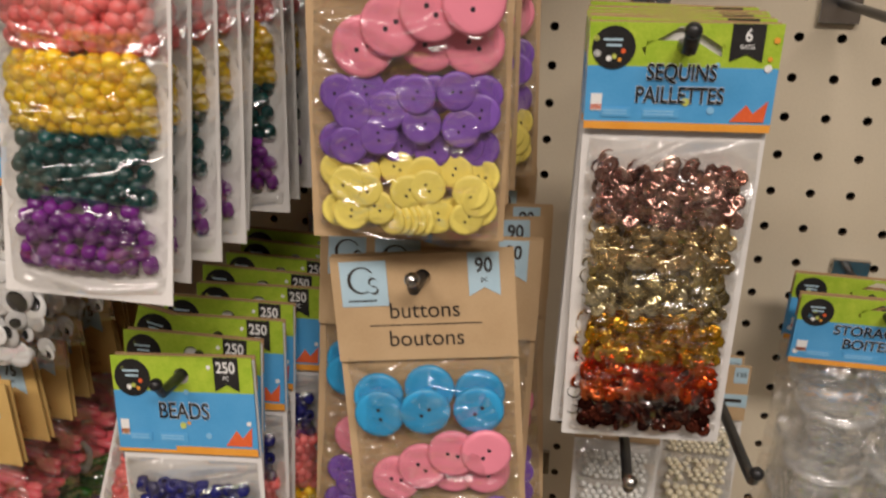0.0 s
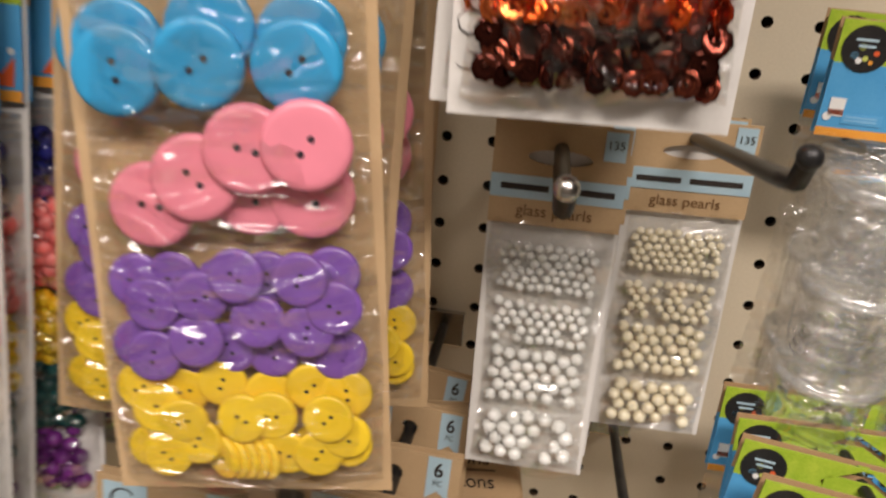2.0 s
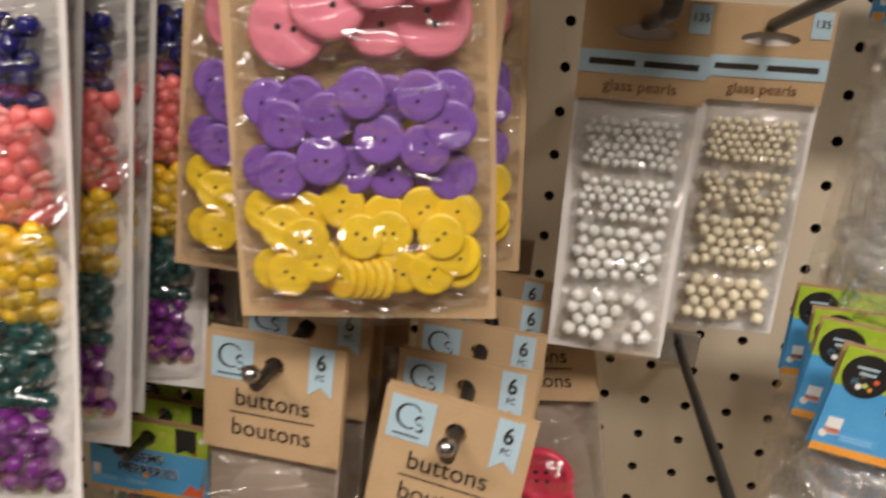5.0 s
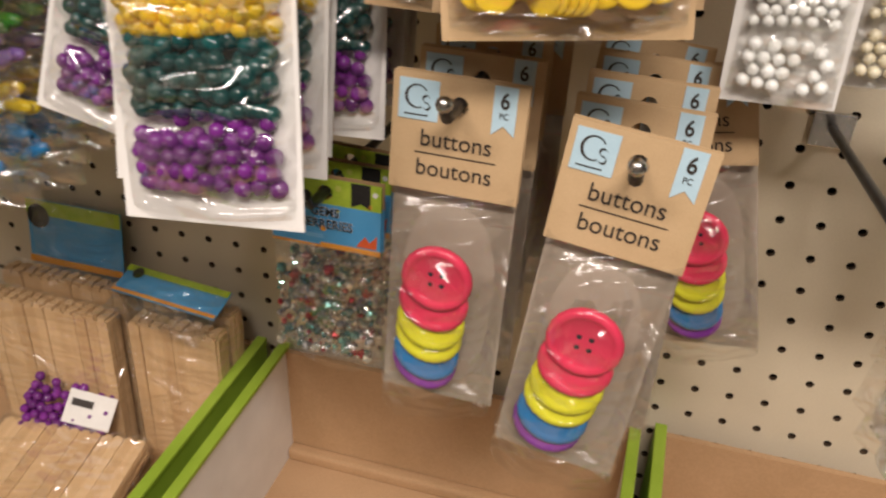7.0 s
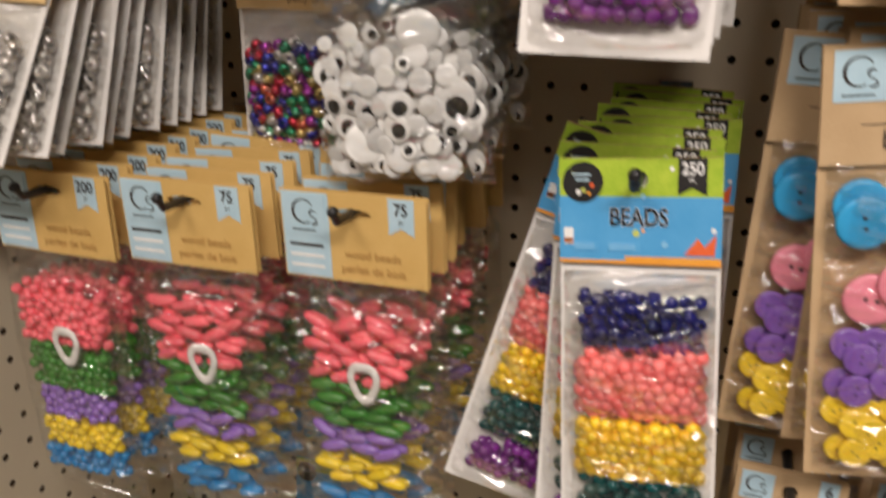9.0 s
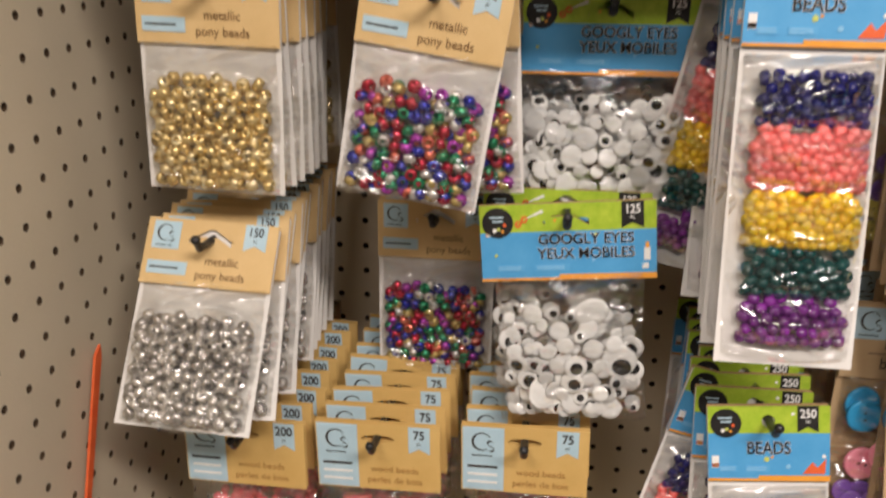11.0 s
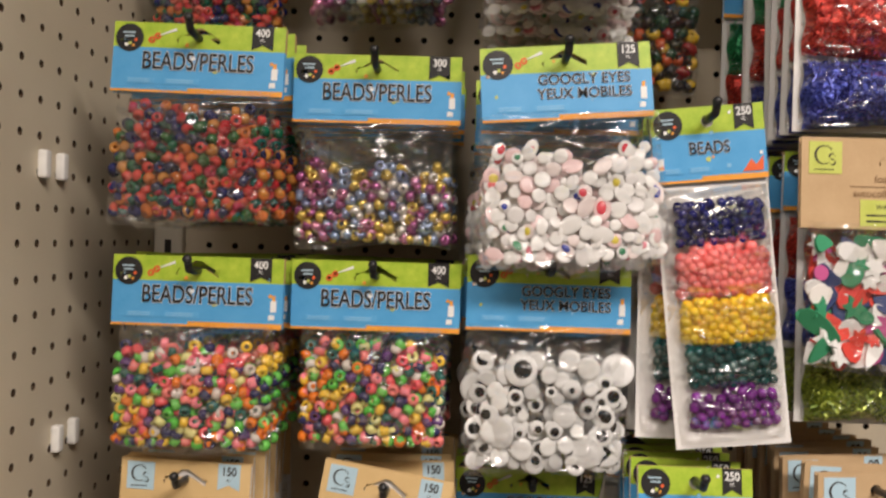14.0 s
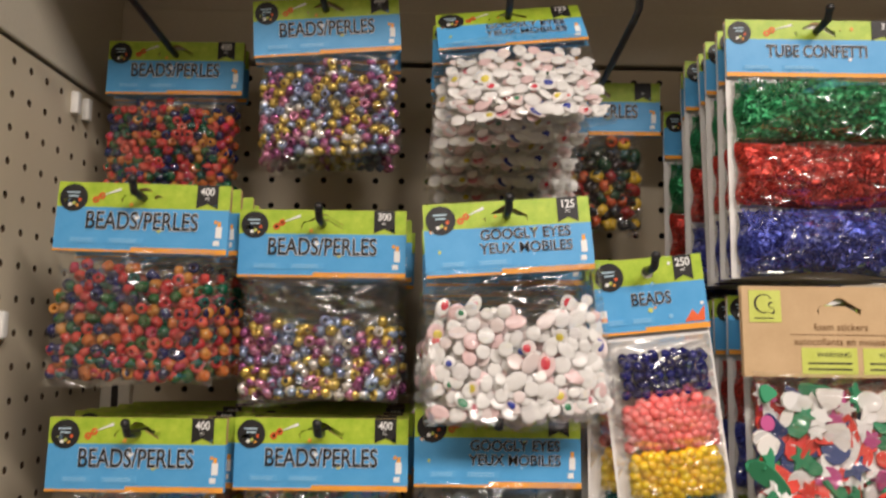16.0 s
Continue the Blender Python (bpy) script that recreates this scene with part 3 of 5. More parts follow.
def holed(name, x0, x1, z0, z1, slot, material, parent, y=0.0, t=0.0009, label="", bend=0.0):
    """A card with a hanging hole that goes through it."""
    bm = bmesh.new()
    hole = slot_ring(*slot)
    cz = sum(p[1] for p in hole) / len(hole)
    for side in (-1, 1):
        # lower and upper half, each running round the hole
        pts = sorted(hole, key=lambda p: p[0])
        left, right = pts[0], pts[-1]
        half = [p for p in hole if (p[1] - cz) * side >= -1e-9 and p not in (left, right)]
        half.sort(key=lambda p: p[0])
        zz = z0 if side < 0 else z1
        ring = [(x0, cz), left] + half + [right, (x1, cz), (x1, zz), (x0, zz)]
        front = [bm.verts.new((a, y - t, c)) for a, c in ring]
        back = [bm.verts.new((a, y, c)) for a, c in ring]
        bm.faces.new(front)
        bm.faces.new(back[::-1])
        n = len(ring)
        for k in range(n):
            if k in (0, len(half) + 2):
                continue
            bm.faces.new([front[k], back[k], back[(k + 1) % n], front[(k + 1) % n]])
    bmesh.ops.recalc_face_normals(bm, faces=bm.faces)
    me = bpy.data.meshes.new(name)
    bm.to_mesh(me)
    bm.free()
    me.materials.append(material)
    return put(name, me, parent, label)


TEXTS = {}


def words(text, height, material, parent, x, z, y, squeeze=1.0, bold=0.0, align="CENTER", slant=0.0, name="lettering"):
    key = (text, bold, align, slant, material.name)
    if key not in TEXTS:
        cu = bpy.data.curves.new("lettering", "FONT")
        cu.body, cu.align_x, cu.align_y, cu.offset, cu.shear = text, align, "CENTER", bold, slant
        cu.extrude = 0.004
        tmp = new("lettering_source", cu)
        me = bpy.data.meshes.new_from_object(tmp.evaluated_get(bpy.context.evaluated_depsgraph_get()))
        bpy.data.objects.remove(tmp)
        me.materials.clear()
        me.materials.append(material)
        TEXTS[key] = me
    s = height / 0.72
    ob = put(name, TEXTS[key], parent)
    ob.matrix_basis = Matrix.Translation((x, y - 0.0002, z)) @ pose(0, 0, 0, 90) @ Matrix.Diagonal((s * squeeze, s, s * 0.03, 1))
    return ob


def swell_of(u, v):
    """How far a filled bag bulges, 0 to 1, across its width u and down its length v."""
    u, v = min(1.0, max(0.0, u)), min(1.0, max(0.0, v))
    return max(0.0, math.sin(math.pi * u)) ** 0.4 * max(0.0, math.sin(math.pi * min(1.0, v * 0.95 + 0.02))) ** 0.4


def inside(places, w, z_top, z_bot, deep, r):
    """Keeps loose pieces within the film of their bag."""
    out = []
    for x, y, z in places:
        lim = w / 2 - 1.3 * r
        x = max(-lim, min(lim, x))
        z = max(z_bot + 1.3 * r, z)
        d = 0.86 * deep * swell_of(x / w + 0.5, (z_top - z) / (z_top - z_bot))
        out.append((x, max(y, -(d - 1.05 * r)), z))
    return out


def pillow(name, w, z_top, z_bot, deep, material, parent, rng, back=0.25, nx=14, nz=16, flare=0.0, label="clear plastic film", y=0.0, ragged=0.003, seals=()):
    """A closed bag of film, bulging to the front, with creases and crimped ends."""
    ph = [rng.uniform(0, 6.28) for _ in range(6)]
    verts, faces = [], []
    for side in (1, -1):
        for j in range(nz + 1):
            v = j / nz
            for i in range(nx + 1):
                u = i / nx
                half = w / 2 * (1 + flare * v) - ragged * abs(math.sin(3.1 * v + ph[0])) * (1 if u < 0.5 else 0.6)
                x = -half + 2 * half * u
                z = z_top + (z_bot - z_top) * v + (ragged * math.sin(5 * u + ph[1]) if j == nz else 0)
                swell = swell_of(u, v)
                crease = 0.05 * math.sin(17 * u + 9 * v + ph[2]) + 0.05 * math.sin(29 * v - 11 * u + ph[3]) + 0.03 * math.sin(41 * u + ph[4])
                swell *= 1 - sum(0.6 * math.exp(-((v - q) / 0.022) ** 2) for q in seals)
                d = deep * swell * (1 + crease) if side > 0 else -deep * back * swell
                verts.append((x, y - d - 0.0006 * side, z))
    n1 = (nx + 1) * (nz + 1)
    for s in (0, 1):
        for j in range(nz):
            for i in range(nx):
                a = s * n1 + j * (nx + 1) + i
                q = (a, a + 1, a + nx + 2, a + nx + 1)
                faces.append(q[::-1] if s == 0 else q)
    return put(name, mesh_of(name, verts, faces, material, smooth=True), parent, label)


def sheet_card(name, w, z_top, z_bot, material, parent, y=0.0, t=0.0008, label="", curl=0.0):
    """A backing card, slightly curled."""
    n = 8
    verts, faces = [], []
    for s in (0, 1):
        for k in range(n + 1):
            v = k / n
            for x in (-w / 2, w / 2):
                verts.append((x, y - t * (1 - s) - curl * v * v, z_top + (z_bot - z_top) * v))
    m = 2 * (n + 1)
    for k in range(n):
        a = 2 * k
        faces += [(a, a + 1, a + 3, a + 2), (m + a, m + a + 2, m + a + 3, m + a + 1), (a, a + 2, m + a + 2, m + a), (a + 1, m + a + 1, m + a + 3, a + 3)]
    faces += [(0, m, m + 1, 1), (2 * n, 2 * n + 1, m + 2 * n + 1, m + 2 * n)]
    return put(name, mesh_of(name, verts, faces, material), parent, label)


def ribbon(parent, x, z, w, h, material, y, text, sub, ink):
    ring = [(x, z), (x + w, z), (x + w, z - h), (x + w / 2, z - h * 0.8), (x, z - h)]
    slab("count_ribbon", ring, material, parent, y)
    if text:
        words(text, h * 0.33, ink, parent, x + w / 2, z - h * 0.30, y - 0.0005, squeeze=0.85, bold=0.02)
    if sub:
        words(sub, h * 0.13, ink, parent, x + w / 2, z - h * 0.60, y - 0.0005, squeeze=0.9)


def curl_mark(parent, x, z, s, y, back, ink):
    """A square patch with a curved flourish in it and a fine bar below."""
    plate("label_patch", s, s, back, parent, x, z, y)
    ring_out = [(x + s * 0.45 + s * 0.30 * math.cos(a), z - s * 0.42 + s * 0.30 * math.sin(a)) for a in np.linspace(0.6, 5.2, 14)]
    ring_in = [(x + s * 0.47 + s * 0.25 * math.cos(a), z - s * 0.42 + s * 0.27 * math.sin(a)) for a in np.linspace(5.2, 0.6, 14)]
    slab("flourish", ring_out + ring_in, ink, parent, y - 0.0003)
    bow = [(0.70 + 0.09 * math.cos(q), -0.47 + 0.09 * math.sin(q)) for q in np.linspace(0.5, 4.6, 8)] + [(0.70 + 0.09 * math.cos(q), -0.64 + 0.085 * math.sin(q)) for q in np.linspace(1.4, -2.4, 8)]
    left = [(x + s * (u - 0.018), z + s * (v + 0.018)) for u, v in bow]
    right = [(x + s * (u + 0.018), z + s * (v - 0.018)) for u, v in bow]
    prints("flourish", [((left[k], left[k + 1], right[k + 1], right[k]), ink) for k in range(len(bow) - 1)], parent, y - 0.0003)
    plate("print_bar", s * 0.6, s * 0.03, ink, parent, x + s * 0.15, z - s * 0.86, y - 0.0003)


def round_badge(parent, x, z, r, y):
    disc("round_badge", r, M["black"], parent, x, z, y, label="round black badge with small coloured marks")
    prints("badge_print", [(spot(x + r * 0.45, z - r * 0.15, r * 0.12), M["red"]), (spot(x - r * 0.2, z - r * 0.5, r * 0.14), M["paper"]), (spot(x + r * 0.3, z - r * 0.55, r * 0.1), M["orange"]),
           (spot(x + r * 0.05, z - r * 0.4, r * 0.12), M["lime"]), (rect(x - r * 0.5, z + r * 0.42, r * 0.9, r * 0.10), M["pale"]), (rect(x - r * 0.35, z + r * 0.16, r * 0.7, r * 0.10), M["pale"])], parent, y - 0.0003, 0.0002)


def bright_header(parent, w, h, lines, count, sub, slot="euro", band=0.36, dx=0.0, size=0.0125, squeeze=0.72, slim=False, text_x=0.0, stripe=0.45):
    """The folded header: green band with the hanging hole, blue field, orange stripe, badge, ribbon and title.
    The hole is at the origin; the header's top lies above it by 0.36 of the band's height."""
    h1 = h * band
    top = h1 * (0.62 if not slim else 0.55)
    x0, x1 = -w / 2 + dx, w / 2 + dx
    holed("header_band", x0, x1, top - h1, top, (slot, 0, 0), M["green"], parent, label="green printed band with hanging hole")
    holed("header_back", x0, x1, top - h1, top, (slot, 0, 0), M["kraft_in"], parent, y=0.0045, t=0.0007, label="raw card inside of the fold")
    plate("header_field", w, h - h1, M["blue"], parent, x0, top - h1, 0.0, t=0.0009, label="blue printed field")
    plate("header_back", w, h - h1, M["blue"], parent, x0, top - h1, 0.0045, t=0.0007)
    y = -0.0011
    s = h * 0.075
    plate("stripe", w * (1 - stripe), s, M["orange"], parent, x0 + w * stripe, top - h + s, y)
    plate("stripe", w * stripe, s * 0.45, M["orange"], parent, x0, top - h + s * 0.45, y)
    r = min(h * 0.2, w * 0.13)
    round_badge(parent, x0 + r * 1.15, top - r * 1.15, r, y)
    marks = []
    if not slim:
        for sx in (-1, 1):
            marks.append((spot(x0 + w * 0.24 + 0.002 * sx, top - h1 * (0.62 - 0.08 * sx), 0.0024, 10), M["red"]))
            marks.append((spot(x0 + w * 0.24 + 0.002 * sx, top - h1 * (0.62 - 0.08 * sx), 0.0012, 8), M["green"]))
        marks.append(([(x0 + w * 0.25, top - h1 * 0.55), (x0 + w * 0.37, top - h1 * 0.3), (x0 + w * 0.36, top - h1 * 0.2)], M["paper"]))
        marks.append((rect(x1 - w * 0.07, top - h * 0.60, w * 0.035, h * 0.16), M["paper"]))
        marks.append((rect(x1 - w * 0.08, top - h * 0.80, w * 0.035, h * 0.07), M["paper"]))
        marks.append((rect(x1 - w * 0.062, top - h * 0.53, w * 0.02, h * 0.07), M["orange"]))
    else:
        marks.append(([(x1 - w * 0.22, top - h * 0.9), (x1 - w * 0.14, top - h * 0.74), (x1 - w * 0.1, top - h * 0.82), (x1 - w * 0.03, top - h * 0.7), (x1 - w * 0.04, top - h * 0.9)][::-1], M["red"]))
        marks.append((rect(x0 + w * 0.03, top - h * 0.66, w * 0.06, h * 0.16), M["paper"]))
        marks.append((rect(x0 + w * 0.03, top - h * 0.76, w * 0.06, h * 0.05), M["red"]))
    dots = random.Random(int(w * 9000 + len(lines[0])))
    for k in range(8):
        marks.append((spot(x0 + w * dots.choice([dots.uniform(0.03, 0.1), dots.uniform(0.42, 0.7), dots.uniform(0.9, 0.97)]), top - h * dots.uniform(0.06, 0.85), dots.uniform(0.0009, 0.0018)),
                      [M["blue2"], M["lime"], M["orange"], M["paper"]][k % 4]))
    for bx, bw in ((0.09, 0.16), (0.31, 0.2)):
        marks.append((rect(x0 + w * bx, top - h * 0.79, w * bw, h * 0.09), M["blue1"]))
    prints("header_print", marks, parent, y, label="small printed craft motifs")
    prints("small_print", [(rect(x0 + w * (bx + 0.01), top - h * (0.81 + 0.03 * k), w * bw * 0.8, h * 0.014), M["blue2"]) for bx, bw in ((0.09, 0.16), (0.31, 0.2)) for k in (0, 1)], parent, y - 0.0003, 0.0002)
    rw = w * (0.125 if not slim else 0.17)
    ribbon(parent, x1 - rw * 1.55, top, rw, h * 0.34, M["black"], y, count, sub, M["paper"])
    n = len(lines)
    for k, line in enumerate(lines):
        zz = top - h * 0.56 + (n - 1) * size * 0.68 - k * size * 1.36
        words(line, size, M["paper"], parent, text_x + dx, zz, y - 0.0002, squeeze=squeeze, bold=0.034)
        words(line, size, M["black"], parent, text_x + dx, zz, y - 0.0004, squeeze=squeeze, bold=0.014)
    return top, top - h


def kraft_header(parent, w, h, lines, count, sub, slot, material, size, top, ink, dx=0.0, rule=True, patch=None, text_z=0.66, text_x=0.0):
    x0, x1 = -w / 2 + dx, w / 2 + dx
    holed("header_card", x0, x1, top - h, top, (slot, 0, 0), material, parent, label="printed card header with hanging hole")
    holed("header_back", x0, x1, top - h, top, (slot, 0, 0), material, parent, y=0.004, t=0.0007)
    y = -0.0011
    if patch:
        plate("label_patch", w * 0.33, h * 0.96, M["pale"], parent, x0 + w * 0.01, top - h * 0.02, y, t=0.0002)
        for k in range(3):
            plate("small_print", w * 0.24, h * 0.035, M["ink"] if k == 0 else M["paper"], parent, x0 + w * 0.05, top - h * (0.6 + 0.12 * k), y - 0.0002, t=0.0002)
        curl_mark(parent, x0 + w * 0.04, top - h * 0.04, h * 0.46, y - 0.0003, M["pale"], M["ink"])
    else:
        curl_mark(parent, x0 + w * 0.05, top - h * 0.05, min(h * 0.42, w * 0.3), y, M["pale"], M["ink"])
    ribbon(parent, x1 - w * 0.25, top - h * 0.01, w * 0.17, h * 0.40, M["pale"], y, count, sub, M["ink"])
    n = len(lines)
    for k, line in enumerate(lines):
        words(line, size, ink, parent, dx + text_x, top - h * text_z + (n - 1) * size * 0.85 - k * size * 1.7, y - 0.0002, squeeze=0.95)
    if rule and n > 1:
        plate("print_rule", w * 0.62, 0.0005, ink, parent, dx - w * 0.31, top - h * text_z + 0.00025, y, t=0.0002)


def root(name, label, category, group):
    return tagged(new(name), label, category, group)


# ---- kinds of goods: each hangs from its hole at the origin and faces -y ----
def bead_bag(material, bead_label, count, label, seed, r=0.0042, fill=0.9, w=0.114, hb=0.09):
    rng = random.Random(seed)
    top_ob = root("bead_bag", label, "bead bag", "bags of beads on hooks")
    _, low = bright_header(top_ob, 0.120, 0.049, ["BEADS/PERLES"], count, "PC")
    bottom = low - hb
    places = heap(rng, w * 0.98, bottom + 0.003, low - hb * (1 - fill), r, layers=2, gap=1.92)
    places = inside([(x, y - 0.006 * math.sin(math.pi * min(1, max(0, (x / w + 0.5)))), z) for x, y, z in places], w, low, bottom, 0.021, r)
    pieces("bead_fill", PONY, places, r, material, rng, top_ob, bead_label)
    pillow("bag", w, low + 0.002, bottom, 0.021, M["film"], top_ob, rng)
    return top_ob


def googly_bag(tinted, label, seed, w=0.117, hb=0.1, fill=0.82):
    rng = random.Random(seed)
    g = root("googly_eye_bag", label, "googly eye bag", "bags of googly eyes on hooks")
    _, low = bright_header(g, 0.115, 0.052, ["GOOGLY EYES", "YEUX MOBILES"], "125", "PC", size=0.0072, squeeze=0.95, text_x=0.012)
    bottom = low - hb
    eye = lathe([(0.0, -0.11), (0.6, -0.1), (0.9, -0.07), (0.99, -0.02), (1.0, 0.04), (0.95, 0.08), (0.0, 0.09)], 16)
    pupil = lathe([(0.0, -0.15), (0.5, -0.145), (0.55, -0.1), (0.0, -0.09)], 12)
    spots = []
    for layer in range(3):
        for x, y, z in heap(rng, w * 0.94, bottom + 0.004, low - hb * (1 - fill), 0.0064 if not tinted else 0.0054, layers=1, gap=1.95, drop=0.1, loose=0.9):
            spots.append((x, -0.004 - 0.0042 * layer + rng.uniform(-0.0012, 0.0012), z))
    spots = inside(spots, w, low, bottom, 0.021, 0.0045)
    vw, fw, vb, fb = [], [], [], []
    for p in spots:
        s = rng.choice([0.0042, 0.0048, 0.0055, 0.006, 0.0068, 0.008] if not tinted else [0.004, 0.0046, 0.005, 0.0058])
        if not tinted and rng.random() < 0.03:
            s = 0.0118
        rot = np.array(Euler((rng.uniform(-0.35, 0.35), rng.uniform(-3, 3), rng.uniform(-0.35, 0.35))).to_matrix())
        sx = 1.45 if tinted and rng.random() < 0.25 else 1.0
        at = np.array(p)
        base = len(vw)
        tv = eye[0] * np.array((s * sx, s, s)) @ rot.T + at
        fw.extend([tuple(q + base for q in f) for f in eye[1]])
        vw.extend(tv.tolist())
        if rng.random() < (0.2 if tinted else 0.36):
            base = len(vb)
            off = np.array((rng.uniform(-0.3, 0.3), 0, rng.uniform(-0.35, 0.2)))
            tv = ((pupil[0] + off) * np.array((s * sx, s, s))) @ rot.T + at
            fb.extend([tuple(q + base for q in f) for f in pupil[1]])
            vb.extend(tv.tolist())
    tagged(put("eye_fill", mesh_of("eye_fill", vw, fw, M["eye_tint"] if tinted else M["eye_w"], smooth=True), g, "loose white plastic craft eyes"), kind="stuff")
    tagged(put("pupil_fill", mesh_of("pupil_fill", vb, fb, M["iris"] if tinted else M["eye_b"], smooth=True), g, "coloured pupils" if tinted else "black pupils"), kind="stuff")
    pillow("bag", w, low + 0.004, bottom, 0.021, M["film"], g, rng)
    return g


def bead_strip(seed):
    rng = random.Random(seed)
    g = root("bead_strip", "long white card with five pockets of glossy coloured beads", "bead pack", "bead strips on hooks")
    w, total = 0.076, 0.229
    top, low = bright_header(g, w, 0.051, ["BEADS"], "250", "PC", slot="round", band=0.36, size=0.0085, squeeze=0.8, slim=True, stripe=0.42)
    sheet_card("backing_card", w, top - 0.002, top - total, M["white"], g, y=0.003, label="white backing card", curl=0.004)
    z, ends = low - 0.012, []
    for name, mat, hh in (("navy", "navy", 0.032), ("coral", "coral", 0.034), ("amber", "amber", 0.032), ("teal", "teal", 0.029), ("plum", "plum", 0.027)):
        soft = name in ("coral", "amber")
        places = heap(rng, w * (0.84 if soft else 0.80), z - hh + 0.001, z, 0.0034, layers=2, gap=1.55 if soft else 1.86, top=0.16, drop=0.04)
        places = inside([(x + 0.002, y - 0.001 - rng.uniform(0, 0.001), zz) for x, y, zz in places], w * 0.9, z + 0.004, z - hh - 0.0005, 0.0155, 0.0032)
        pieces("bead_fill", PONY if name == "navy" else BALL, places, 0.0036, M[mat], rng, g, f"glossy {name} beads", scales=[rng.uniform(0.0037, 0.0044) if soft else rng.uniform(0.0032, 0.0038) for _ in places])
        z -= hh
        ends.append(z)
    first, last = low - 0.004, top - total + 0.004
    pillow("sleeve", w * 0.97, first, last, 0.0165, M["sleeve"], g, rng, back=0.02, nx=14, nz=44, ragged=0.001, seals=[(first - q) / (first - last) for q in ends[:-1]])
    return g


def button_mesh(r, material, holes=2, rim=0.0):
    prof = [(0.0, -0.13), (0.55, -0.135), (0.80, -0.145), (0.92, -0.125), (0.985, -0.06), (1.0, 0.02), (0.94, 0.11), (0.0, 0.13)]
    if rim:
        prof = [(0.0, -0.10), (0.68, -0.10), (0.74, -0.14), (0.80, -0.18), (0.90, -0.185), (0.98, -0.13), (1.0, -0.03), (0.97, 0.07), (0.88, 0.12), (0.0, 0.12)]
    v, f = lathe(prof, 20)
    verts, faces = (v * r).tolist(), list(f)
    idx = [0] * len(faces)
    # holes are not cut: flat discs on the face carry their shade as colour
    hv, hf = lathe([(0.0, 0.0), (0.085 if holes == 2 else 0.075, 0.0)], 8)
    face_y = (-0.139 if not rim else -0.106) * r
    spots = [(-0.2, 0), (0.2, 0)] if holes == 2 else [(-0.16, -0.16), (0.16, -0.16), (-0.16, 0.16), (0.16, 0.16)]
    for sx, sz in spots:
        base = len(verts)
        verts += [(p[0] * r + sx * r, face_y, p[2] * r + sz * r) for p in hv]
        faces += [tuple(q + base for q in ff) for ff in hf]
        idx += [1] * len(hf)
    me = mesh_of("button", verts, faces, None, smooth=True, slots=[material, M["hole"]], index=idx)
    return me


